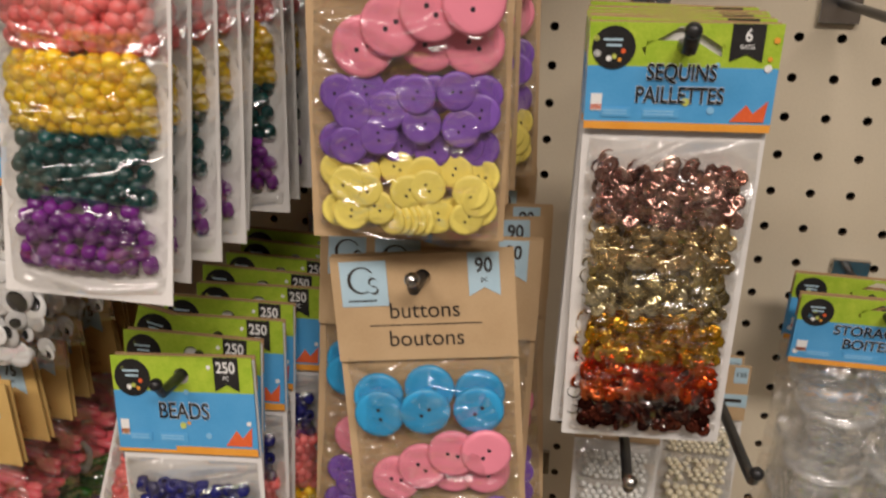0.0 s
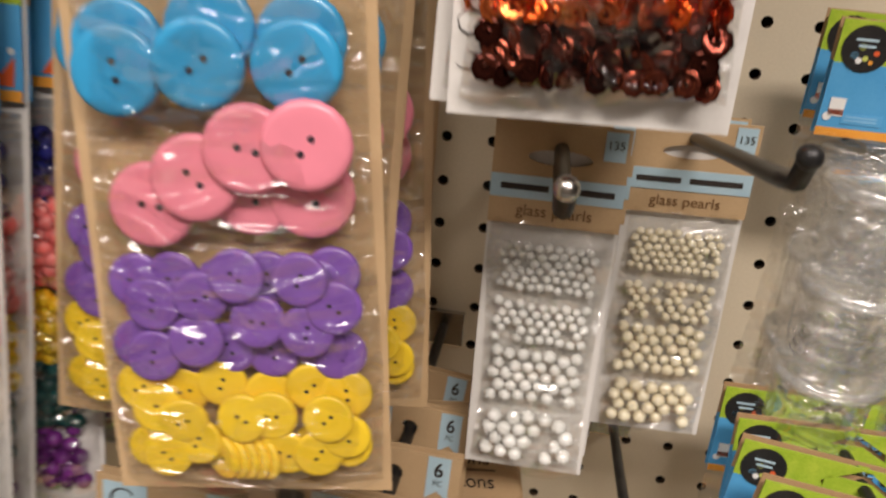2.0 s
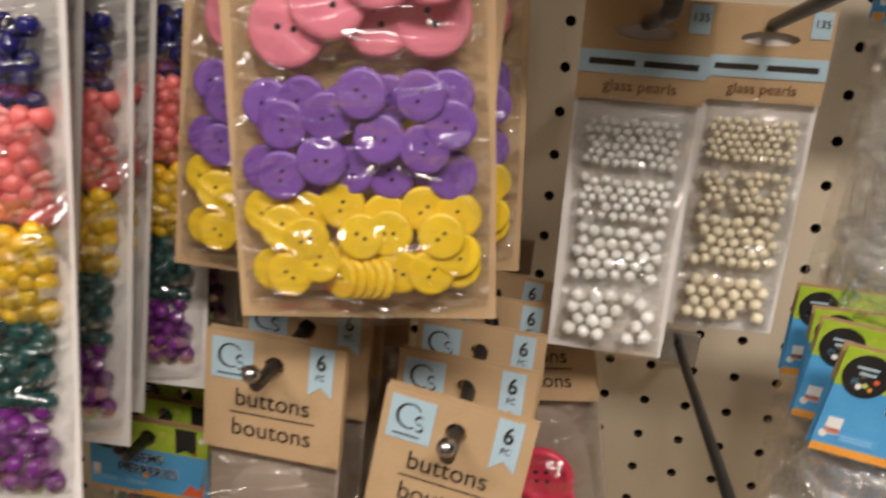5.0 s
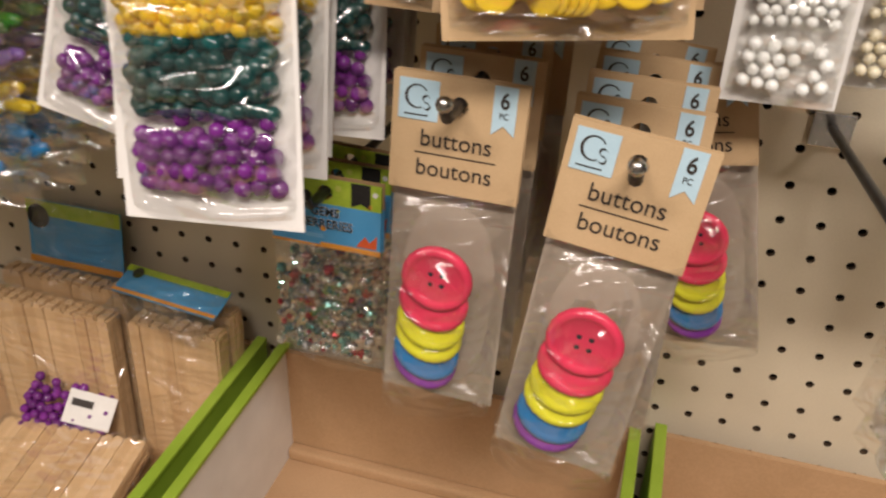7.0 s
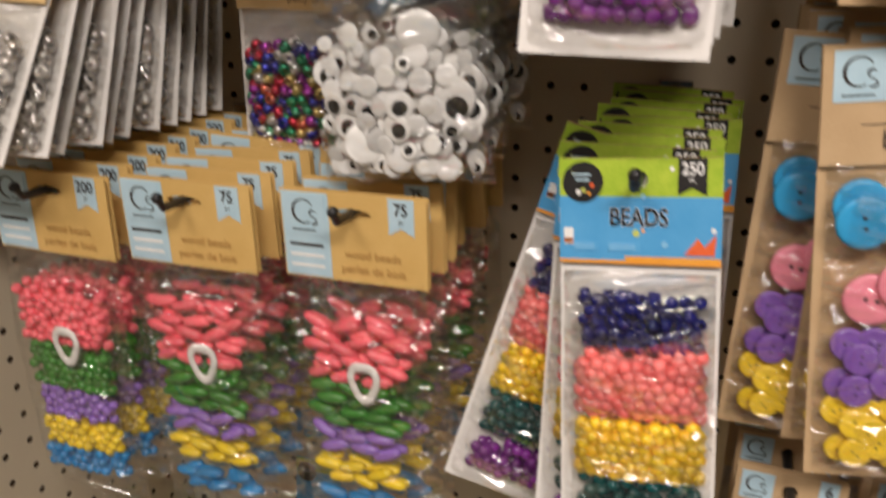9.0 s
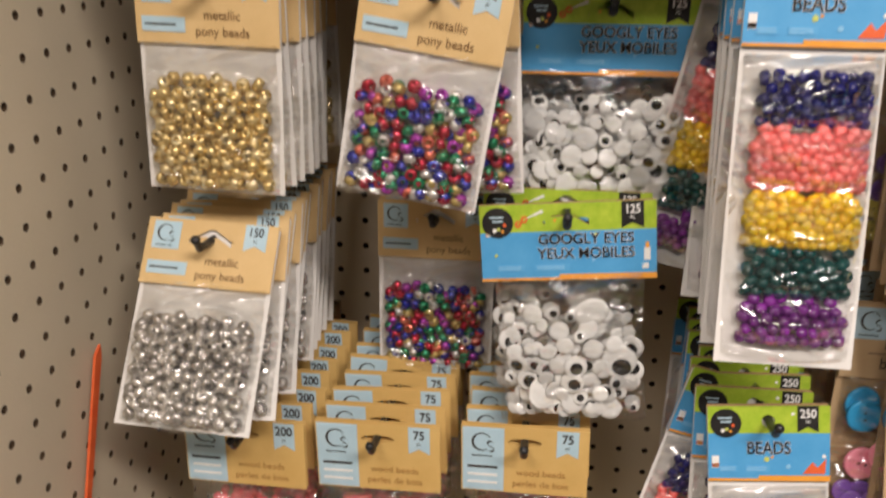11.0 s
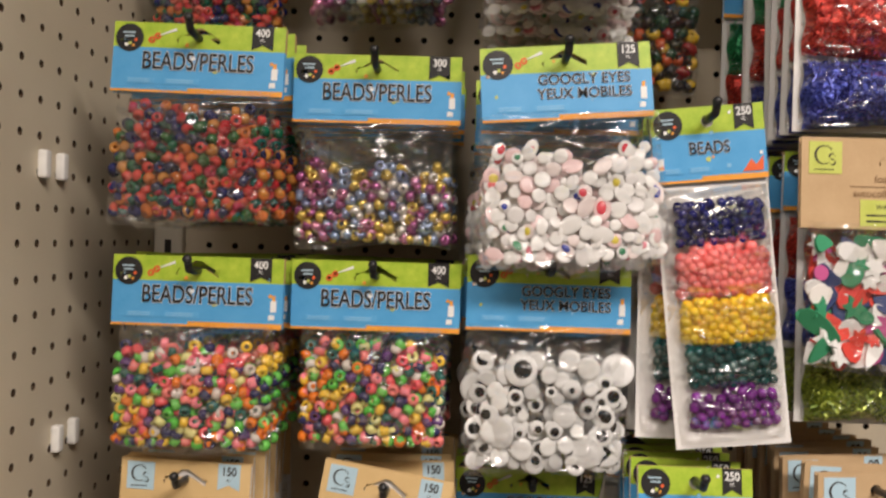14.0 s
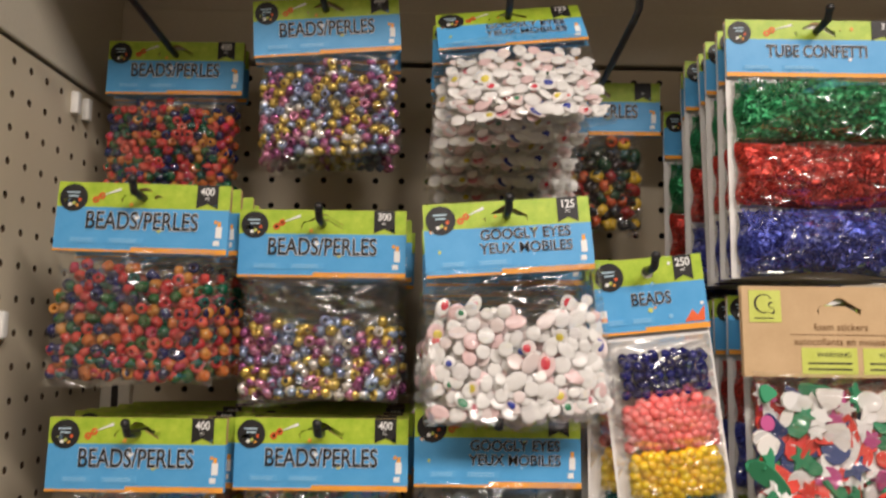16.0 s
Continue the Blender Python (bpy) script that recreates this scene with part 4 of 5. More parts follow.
def button_pack(seed, lemon=False):
    rng = random.Random(seed)
    g = root("button_pack", "kraft card of blue, pink, purple and yellow two-hole buttons", "button pack", "button packs on hooks")
    w, total, top = (0.084 if lemon else 0.088), (0.205 if lemon else 0.212), 0.012
    drawn = 1.0 if lemon else 1.08
    kraft_header(g, w, 0.054, ["buttons", "boutons"], "90", "pc", "round", M["kraft"], 0.0085, top, M["ink"])
    sheet_card("backing_card", w, top - 0.002, top - total, M["kraft"], g, y=0.003, label="brown kraft backing card")
    big_b, big_p = button_mesh(0.0125, M["b_blue"]), button_mesh(0.0125, M["b_pink"])
    mid, small = button_mesh(0.0082, M["b_purple"]), button_mesh(0.0078, M["b_lemon"] if lemon else M["b_yellow"])
    z = top - 0.054 - 0.024 - (0.006 if lemon else 0.0)

    def lay(me, x, y, zz, tilt=0.12):
        x, zz = x + rng.uniform(-0.0012, 0.0012), zz + rng.uniform(-0.001, 0.001)
        put("button", me, g, "", pose(x, y, z + zz, math.degrees(rng.uniform(-tilt, tilt)), rng.uniform(0, 360), math.degrees(rng.uniform(-tilt, tilt))))

    # large blue and pink ones fan over each other, the smaller ones lie in shingled rows
    for x, zz, y in ((-0.027, 0.007, -0.004), (0.000, 0.009, -0.0045), (0.025, 0.007, -0.004), (-0.024, 0.0, -0.0085), (-0.003, 0.001, -0.0105), (0.0225, 0.0, -0.009)):
        lay(big_b, x, y, zz, 0.08)
    for x, zz, y in ((0.009, -0.035, -0.0045), (0.0255, -0.036, -0.005), (-0.019, -0.037, -0.0065), (-0.0055, -0.029, -0.0095), (0.0103, -0.0215, -0.0125), (0.0255, -0.0195, -0.0145)):
        lay(big_p, x, y, zz, 0.05)
    for k, x in enumerate((-0.030, -0.017, -0.003, 0.010, 0.024, 0.031)):
        lay(mid, x, -0.0035, drawn * (-0.0765 - 0.002 * (k % 2)))
        lay(mid, x * 0.97, -0.0045, drawn * (-0.057 + 0.002 * (k % 2)))
    for x, zz in ((-0.023, -0.063), (-0.0085, -0.061), (0.004, -0.054), (0.0205, -0.054), (0.031, -0.062), (-0.025, -0.0765), (-0.0105, -0.073), (0.007, -0.0675), (0.022, -0.069)):
        lay(mid, x, -0.0078 - 0.0012 * ((x > 0) + (zz > -0.06)), drawn * zz)
    for k, x in enumerate((-0.030, -0.018, -0.005, 0.008, 0.021, 0.031)):
        lay(small, x, -0.0035, drawn * (-0.088 - 0.002 * (k % 2)))
        lay(small, x, -0.0045, drawn * (-0.1065 + 0.002 * (k % 2)))
    for x, zz in ((-0.025, -0.092), (-0.017, -0.096), (0.000, -0.096), (0.010, -0.0935), (0.0265, -0.096), (-0.0125, -0.1035), (-0.024, -0.1065), (0.013, -0.1065), (0.0245, -0.1065), (0.031, -0.1)):
        lay(small, x, -0.0082 - 0.001 * (zz > -0.1), drawn * zz, 0.16)
    for k in range(5):
        put("button", small, g, "", pose(-0.007 + 0.0032 * k, -0.0065, z - drawn * 0.1085, 4, 20 * k, -34))
    pillow("bag", w * 0.97, top - 0.052, top - total + 0.003, 0.0195, M["film_soft"], g, rng, back=0.02)
    return g


def sequin_pack(seed):
    rng = random.Random(seed)
    g = root("sequin_pack", "white card of sequins shading from rose gold to dark brown", "sequin pack", "sequin packs on hook")
    w, total = 0.073, 0.193
    top, low = bright_header(g, w, 0.042, ["SEQUINS", "PAILLETTES"], "6", "BAGS", slot="euro", band=0.40, size=0.0066, squeeze=0.74, slim=True, stripe=0.0)
    sheet_card("backing_card", w, top - 0.002, top - total, M["white"], g, y=0.003, label="white backing card")
    z = low - 0.014
    for k, hh in enumerate((0.026, 0.021, 0.022, 0.022, 0.020, 0.016)):
        places = heap(rng, w * 0.84, z - hh, z, 0.0034, layers=2, gap=1.5, top=0.1, drop=0.03)
        pieces("sequin_fill", SEQUIN, [(x, y * 0.8, zz) for x, y, zz in places], 0.0037, M[f"seq{k + 1}"], rng, g, "", tilt=0.6)
        z -= hh
    pillow("bag", w * 0.95, low - 0.004, top - total + 0.006, 0.0095, M["film_soft"], g, rng, back=0.02)
    return g


def pearl_pack(seed, cream):
    rng = random.Random(seed)
    tone = "cream" if cream else "white"
    g = root("pearl_pack", f"small white card of graded {tone} glass pearls in pockets", "pearl pack", "pearl packs on hooks")
    w, total, top = 0.050, 0.152, 0.013
    holed("header_card", -w / 2, w / 2, top - 0.040, top, ("oval", 0, 0), M["kraft"], g, label="kraft card header with oval hole")
    plate("print_band", w, 0.009, M["pale"], g, -w / 2, -0.0075, -0.0011, label="pale blue printed band")
    for x, bw in ((-0.021, 0.018), (0.0005, 0.021)):
        plate("print_bar", bw, 0.0024, M["ink"], g, x, -0.0108, -0.0014, t=0.0002)
    plate("count_patch", 0.008, 0.011, M["pale"], g, w / 2 - 0.0095, top - 0.001, -0.0011)
    words("135", 0.0032, M["ink"], g, w / 2 - 0.0055, top - 0.006, -0.0016)
    words("glass pearls", 0.0046, M["brown"], g, 0, -0.0212, -0.0012)
    sheet_card("backing_card", w, top - 0.002, top - total, M["white"], g, y=0.003, label="white backing card")
    mat = M["pearl_c"] if cream else M["pearl_w"]
    z = top - 0.046
    for r, hh in ((0.0018, 0.024), (0.0020, 0.023), (0.0026, 0.027), (0.0031, 0.028)):
        places = heap(rng, w * 0.78, z - hh + 0.003, z, r, layers=1, gap=2.08, top=0.05, drop=0.07, loose=0.45)
        pieces("pearl_fill", BALL, places, r, mat, rng, g)
        z -= hh
    pillow("bag", w * 0.97, top - 0.038, top - total + 0.002, 0.0075, M["film_soft"], g, rng, back=0.02)
    return g


def jumbo_pack(seed):
    rng = random.Random(seed)
    g = root("jumbo_button_pack", "clear bag of large fanned four-hole buttons under kraft header", "button pack", "jumbo button packs on hooks")
    w, top = 0.058, 0.012
    kraft_header(g, w, 0.052, ["buttons", "boutons"], "6", "PC", "round", M["kraft"], 0.0078, top, M["ink"])
    meshes = {k: button_mesh(0.0165, M[k], holes=4, rim=1) for k in ("j_pink", "j_yellow", "j_blue", "j_purple")}
    z, y = top - 0.052 - 0.035, -0.0135
    for k, (mat, dz) in enumerate((("j_pink", 0), ("j_pink", 0.013), ("j_yellow", 0.025), ("j_yellow", 0.034), ("j_blue", 0.046), ("j_purple", 0.053))):
        put("button", meshes[mat], g, "", pose(-0.0012 * k, y + 0.0026 * k, z - dz, 5, 12 * k, 0))
    sheet_card("backing_card", w * 0.97, top - 0.049, top - 0.163, M["kraft_shaded"], g, y=0.006, label="kraft backing card with shade and film greyness in its colour")
    pillow("bag", w * 1.02, top - 0.048, top - 0.165, 0.032, M["film_grey"], g, rng, back=0.22)
    return g


def wood_pack(seed, round_beads=False):
    rng = random.Random(seed)
    n = "200" if round_beads else "75"
    g = root("wood_bead_pack", "clear bag of painted wooden beads with a white cord coil", "bead pack", "wood bead packs on hooks")
    w, top = 0.090, 0.012
    kraft_header(g, w, 0.054, ["wood beads", "perles de bois"], n, "pc", "oval", M["mustard"], 0.0054, top, M["ochre"], patch=True, rule=False, text_z=0.76, text_x=0.012)
    z = top - 0.054 - 0.020
    r = 0.0034 if round_beads else 0.0039
    for name, hh, ww in (("w_pink", 0.042, 0.78), ("w_green", 0.034, 0.72), ("w_purple", 0.024, 0.66), ("w_yellow", 0.024, 0.7), ("w_blue", 0.018, 0.74)):
        if round_beads:
            pieces("bead_fill", BALL, heap(rng, w * ww, z - hh, z, r, layers=2, gap=1.8, drop=0.08), r * 1.05, M[name], rng, g)
        else:
            spots = []
            for layer in range(2):
                for row in range(max(2, int(hh / 0.0082))):
                    for k in range(3):
                        spots.append(((k - 1 + 0.35 * (row % 2 - 0.5)) * w * ww * 0.29 + rng.uniform(-0.003, 0.003), -0.004 - 0.007 * layer + rng.uniform(-0.001, 0.001), z - 0.005 - row * 0.0082 + rng.uniform(-0.002, 0.002)))
            spots = inside(spots, w, top - 0.05, top - 0.232, 0.0185, 0.004)
            pieces("bead_fill", BARREL, spots, r, M[name], rng, g, tilt=0.2, spin=0.5)
        z -= hh
        if name == "w_pink":
            tv, tf = [], []
            for k in range(36):
                a = 2 * math.pi * k / 36
                for b in range(6):
                    c = 2 * math.pi * b / 6
                    rr = 0.010 + 0.0032 * math.cos(c) + 0.001 * math.sin(3 * a)
                    tv.append((0.008 + rr * math.cos(a) * 0.8, -0.0150 + 0.0012 * math.sin(c), z + 0.004 + rr * math.sin(a) * 1.1))
            for k in range(36):
                for b in range(6):
                    tf.append((k * 6 + b, k * 6 + (b + 1) % 6, ((k + 1) % 36) * 6 + (b + 1) % 6, ((k + 1) % 36) * 6 + b))
            put("cord_coil", mesh_of("cord_coil", tv, tf, M["cord"], smooth=True), g, "coil of white cord")
    pillow("bag", w, top - 0.05, top - 0.232, 0.0185, M["film"], g, rng, back=0.3)
    return g


def metal_pack(mat, tone, seed):
    rng = random.Random(seed)
    g = root("pony_bead_pack", f"white card of shiny {tone} pony beads under a tan header", "bead pack", "metallic bead packs on hooks")
    w, top = 0.092, 0.014
    kraft_header(g, w, 0.046, ["metallic", "pony beads"], "150", "pc", "euro", M["tan"], 0.0058, top, M["brown"], rule=False, text_z=0.72, text_x=0.010)
    plate("small_print", 0.028, 0.009, M["pale"], g, -w / 2 + 0.004, top - 0.030, -0.0011)
    plate("small_print", 0.02, 0.0012, M["ink"], g, -w / 2 + 0.006, top - 0.034, -0.0014, t=0.0002)
    sheet_card("backing_card", w, top - 0.002, top - 0.140, M["white"], g, y=0.003, label="white backing card")
    places = heap(rng, w * 0.88, top - 0.137, top - 0.064, 0.0042, layers=2, gap=1.9, drop=0.04, top=0.12)
    places = inside(places, w * 0.98, top - 0.044, top - 0.139, 0.0155, 0.0044)
    pieces("bead_fill", PONY, places, 0.0043, M[mat], rng, g, f"shiny {tone} pony beads")
    pillow("bag", w * 0.98, top - 0.044, top - 0.139, 0.0155, M["film_soft"], g, rng, back=0.02)
    return g


def confetti_pack(seed, mats=("g_green", "g_red", "g_blue")):
    rng = random.Random(seed)
    g = root("confetti_pack", "white card with three plump tubes of shredded foil confetti", "confetti pack", "confetti packs on hooks")
    w = 0.135
    top, low = bright_header(g, w, 0.044, ["TUBE CONFETTI"], "3", "", slot="euro", band=0.34, size=0.0092, squeeze=0.8, stripe=0.0)
    sheet_card("backing_card", w, top - 0.002, low - 0.150, M["white"], g, y=0.003, label="white backing card")
    z = low - 0.003
    for mat in mats:
        verts, faces, nx, nz = [], [], 26, 14
        for j in range(nz + 1):
            for i in range(nx + 1):
                u, v = i / nx, j / nz
                n = noise.noise((u * 9, v * 6, z * 50)) * 0.25 + noise.noise((u * 30, v * 20, z * 90)) * 0.16
                d = 0.017 * (math.sin(math.pi * v) ** 0.5) * (math.sin(math.pi * u) ** 0.22 if 0 < u < 1 else 0) * (1 + n)
                verts.append(((u - 0.5) * w * (0.93 + 0.02 * math.sin(9 * v + z * 70)), -0.0005 - d, z - 0.047 * v + 0.002 * math.sin(7 * u + z * 60)))
        for j in range(nz):
            for i in range(nx):
                a = j * (nx + 1) + i
                faces.append((a, a + nx + 1, a + nx + 2, a + 1))
        put("confetti_tube", mesh_of("confetti_tube", verts, faces, M[mat]), g, "crumpled foil shreds")
        sv, sfc = [], []
        for _ in range(900):
            u, v = rng.uniform(0.02, 0.98), rng.uniform(0.04, 0.96)
            d = 0.0185 * (math.sin(math.pi * v) ** 0.5) * (math.sin(math.pi * u) ** 0.22)
            c = np.array(((u - 0.5) * w * 0.93, -0.0008 - d, z - 0.047 * v))
            rot = np.array(Euler((rng.uniform(-0.9, 0.9), rng.uniform(-3.1, 3.1), rng.uniform(-0.9, 0.9))).to_matrix())
            base = len(sv)
            for a, b in ((-0.0024, -0.0005), (0.0024, -0.0005), (0.0024, 0.0005), (-0.0024, 0.0005)):
                sv.append(tuple(rot @ np.array((a, 0, b)) + c))
            sfc.append((base, base + 1, base + 2, base + 3))
        tagged(put("shred_fill", mesh_of("shred_fill", sv, sfc, SHRED[mat]), g, "loose foil shreds"), kind="stuff")
        pillow("tube_film", w * 0.96, z + 0.001, z - 0.048, 0.0205, M["film"], g, rng, back=0.02, nx=16, nz=8, ragged=0.001)
        z -= 0.0485
    return g


def foam_pack(seed):
    rng = random.Random(seed)
    g = root("foam_sticker_bag", "clear bag of mixed foam sticker shapes under a kraft header", "sticker bag", "foam sticker bags on hook")
    w, top, h = 0.135, 0.016, 0.062
    holed("header_card", -w / 2, w / 2, top - h, top, ("euro", 0, 0), M["kraft"], g, label="kraft header card with hanging slot")
    holed("header_back", -w / 2, w / 2, top - h, top, ("euro", 0, 0), M["kraft"], g, y=0.004, t=0.0007)
    curl_mark(g, -w / 2 + 0.005, top - 0.003, 0.022, -0.0011, M["lime"], M["ink"])
    words("12", 0.007, M["ink"], g, w / 2 - 0.025, top - 0.010, -0.0012)
    words("foam stickers", 0.005, M["brown"], g, 0, top - 0.028, -0.0012)
    words("autocollants en mousse", 0.005, M["brown"], g, 0, top - 0.038, -0.0012)
    plate("print_rule", 0.07, 0.0005, M["brown"], g, -0.035, top - 0.033, -0.0011, t=0.0002)
    for x in (-0.028, 0.014):
        plate("warning_patch", 0.038, 0.018, M["lime"], g, x, top - 0.042, -0.0011)
        words("WARNING", 0.0035, M["ink"], g, x + 0.022, top - 0.047, -0.0015)
        for k in range(2):
            plate("small_print", 0.03, 0.0012, M["ink"], g, x + 0.004, top - 0.052 - 0.004 * k, -0.0014, t=0.0002)
    low = top - h
    verts, faces = [], []
    for p in heap(rng, w * 0.95, low - 0.09, low - 0.008, 0.0065, layers=3, gap=1.5, drop=0.1):
        rot = np.array(Euler((rng.uniform(-0.5, 0.5), rng.uniform(-3, 3), rng.uniform(-0.5, 0.5))).to_matrix())
        kind = rng.choice(["leaf", "round", "star", "crescent"])
        s = rng.uniform(0.006, 0.012)
        ring = []
        for k in range(12):
            a = 2 * math.pi * k / 12
            if kind == "leaf":
                ring.append((1.4 * math.cos(a), 0.5 * math.sin(a) * (1.2 - 0.5 * math.cos(a))))
            elif kind == "round":
                ring.append((0.7 * math.cos(a), 0.8 * math.sin(a)))
            elif kind == "star":
                q = 0.9 if k % 2 else 0.5
                ring.append((q * math.cos(a), q * math.sin(a)))
            else:
                ring.append((math.cos(a), 0.8 * math.sin(a) + 0.5 * math.cos(a) ** 2))
        base, n = len(verts), 12
        for t in (-0.0011, 0.0011):
            for a, b in ring:
                verts.append(tuple(rot @ np.array((a * s, t, b * s)) + np.array((p[0], p[1] * 0.5, p[2]))))
        faces.append(tuple(base + k for k in range(n)))
        faces.append(tuple(base + n + k for k in reversed(range(n))))
        faces += [(base + k, base + n + k, base + n + (k + 1) % n, base + (k + 1) % n) for k in range(n)]
    tagged(put("foam_fill", mesh_of("foam_fill", verts, faces, M["foam"]), g, "cut foam shapes in many colours"), kind="stuff")
    pillow("bag", w * 0.97, low + 0.004, low - 0.095, 0.020, M["film"], g, rng)
    return g


def gem_bag(seed):
    rng = random.Random(seed)
    g = root("gem_bag", "small clear bag of mixed faceted craft gems under a blue header", "gem bag", "gem bags on hook")
    top, low = bright_header(g, 0.062, 0.040, ["GEMS", "PIERRERIES"], "", "", slot="round", size=0.0052, squeeze=0.9, slim=True)
    places = heap(rng, 0.058, low - 0.066, low - 0.008, 0.0024, layers=2, gap=2.1, drop=0.2)
    pieces("gem_fill", FACET, places, 0.0024, M["gem"], rng, g, "tiny faceted gems", scales=[rng.choice([0.0012, 0.0016, 0.002, 0.0034]) for _ in places])
    for me in g.children:
        if me.name.startswith("gem_fill"):
            me.data.polygons.foreach_set("use_smooth", np.zeros(len(me.data.polygons), dtype=bool))
    pillow("bag", 0.066, low + 0.003, low - 0.072, 0.012, M["film"], g, rng, ragged=0.004)
    return g


def tub_pack(seed):
    rng = random.Random(seed)
    g = root("storage_tub_pack", "hanging stack of clear round storage tubs under printed header", "storage tubs", "storage tub packs on hooks")
    top, low = bright_header(g, 0.100, 0.047, ["STORAGE CO", "BOITES DE"], "", "", slot="euro", size=0.0068, squeeze=0.95, slim=True, stripe=0.0)
    for col, x in enumerate((-0.024, 0.026)):
        for k in range(3):
            z = low - 0.008 - 0.043 * k
            prof = [(0.0, 0.0), (0.0225, 0.0), (0.0235, -0.002), (0.0235, -0.007), (0.021, -0.0085), (0.0205, -0.036), (0.018, -0.0385), (0.0, -0.0385)]
            v, f = lathe(prof, 22)
            tub = put("tub", mesh_of("tub", [(a + x, b2 - 0.024, h + z) for (a, h, b2) in v], [q[::-1] for q in f], M["tub"], smooth=True), g, "clear lidded round tub")
            tub.visible_shadow = False
            ring = lathe([(0.0225, -0.001), (0.0242, -0.002), (0.0242, -0.006), (0.0225, -0.007), (0.0225, -0.001)], 22)
            lid = put("lid", mesh_of("lid", [(a + x, b2 - 0.024, h + z) for (a, h, b2) in ring[0]], [q[::-1] for q in ring[1]], M["tub_lid"], smooth=True), tub, "clear lid rim")
            lid.visible_shadow = False
    pillow("bag", 0.102, low + 0.003, low - 0.138, 0.049, M["film"], g, rng, back=0.05).visible_shadow = False
    return g


# ---- hooks ----
def hook(x, z, tip_y, tip_z, base_y=-0.003, bright=False):
    g = root("peg_hook", "straight dark wire display hook pushed into the pegboard", "hook", "display hooks")
    g.matrix_basis = pose(x, base_y, z)
    dy, dz = tip_y - base_y, tip_z - z
    steps = [(0, 0.0, 0.0), (0, dy * 0.95, dz * 0.94), (0, dy - 0.002, dz + 0.001), (0, dy - 0.006, dz + 0.008)]
    r, seg = 0.0028, 8
    verts, faces = [], []
    for p in steps:
        for k in range(seg):
            a = 2 * math.pi * k / seg
            verts.append((r * math.cos(a), p[1], p[2] + r * math.sin(a)))
    for i in range(len(steps) - 1):
        for k in range(seg):
            a, b = i * seg + k, i * seg + (k + 1) % seg
            faces.append((a, b, b + seg, a + seg))
    put("wire", mesh_of("wire", verts, faces, M["wire"], smooth=True), g)
    v, f = ico(2)
    put("tip", mesh_of("tip", v * (0.0036 if bright else 0.0033) + np.array(steps[-1]), f, M["zinc"] if bright else M["wire"], smooth=True), g, "rounded tip")
    box("back_plate", -0.012, 0.012, -0.002, 0.0015, -0.012, 0.010, M["zinc"], g, "small metal back plate", bevel=0.0006)
    return g


def stack(proto, x, z, y_front, n, gap, tilt=0.0, swing=0.0, turn=0.0, seed=1, jitter=2.0, hooked=True, rise=0.0, bright=False, spread=0.003, reach=0.018):
    """Hangs a thing and n - 1 alike ones behind it on one hook. tilt: how far the foot stands out; swing: how far it leans sideways."""
    rng = random.Random(seed)
    for k in range(n):
        f = 0 if k == 0 else 1
        m = pose(x + f * rng.uniform(-spread, spread), y_front + gap * k, z - rise * k, -tilt * (1 - 0.8 * k / max(n, 1)), swing * (1 if k == 0 else rng.uniform(-0.3, 0.7)) + f * rng.uniform(-jitter, jitter),
                 turn + f * rng.uniform(-jitter, jitter))
        if k == 0:
            proto.matrix_basis = m
        else:
            copy_thing(proto, m)
    if hooked:
        hook(x, z + 0.001 - 0.008, y_front - reach, z + 0.0015 + (reach - 0.018) * 0.05, bright=bright)


# ---- the place ----
def pegboard(name, origin, across, cols, rows, normal, label):
    """A perforated panel: one cell of an inch for every hole, with the hole's wall behind it, coloured dark for shade.
    """
    o, a, n = Vector(origin), Vector(across), Vector(normal)
    up = Vector((0, 0, 1))
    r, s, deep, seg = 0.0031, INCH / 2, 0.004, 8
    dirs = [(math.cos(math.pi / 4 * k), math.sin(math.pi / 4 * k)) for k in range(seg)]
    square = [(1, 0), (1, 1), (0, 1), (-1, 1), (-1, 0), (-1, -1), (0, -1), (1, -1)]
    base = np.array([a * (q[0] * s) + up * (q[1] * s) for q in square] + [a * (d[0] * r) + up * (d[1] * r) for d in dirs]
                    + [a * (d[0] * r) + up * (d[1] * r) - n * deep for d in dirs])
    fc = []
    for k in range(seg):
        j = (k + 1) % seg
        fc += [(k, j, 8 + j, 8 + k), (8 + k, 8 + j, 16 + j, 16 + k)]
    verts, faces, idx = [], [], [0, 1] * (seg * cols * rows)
    for i in range(cols):
        for j in range(rows):
            c = np.array(o + a * (INCH * i) + up * (INCH * j))
            q = len(verts)
            verts.extend((base + c).tolist())
            faces.extend([tuple(p + q for p in f) for f in fc])
    ob = put(name, mesh_of(name, verts, faces, None, slots=[M["board"], M["hole_wall_shade"]], index=idx))
    return tagged(ob, label, "pegboard", kind="structure")


X_LEFT = -0.79
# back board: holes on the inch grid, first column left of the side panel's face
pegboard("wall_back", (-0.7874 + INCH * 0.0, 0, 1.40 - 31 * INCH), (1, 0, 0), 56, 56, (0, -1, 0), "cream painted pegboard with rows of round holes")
# added near-black sheets behind both boards give the holes their shade
tagged(box("wall_back_core", -1.0, 0.65, 0.02, 0.03, 0.0, 2.6, M["gap_shade"]), "near-black sheet standing in for the shade behind the pegboard", "panel", kind="structure")
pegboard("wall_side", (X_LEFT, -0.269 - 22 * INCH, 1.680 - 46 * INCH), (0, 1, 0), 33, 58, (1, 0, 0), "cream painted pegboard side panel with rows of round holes")
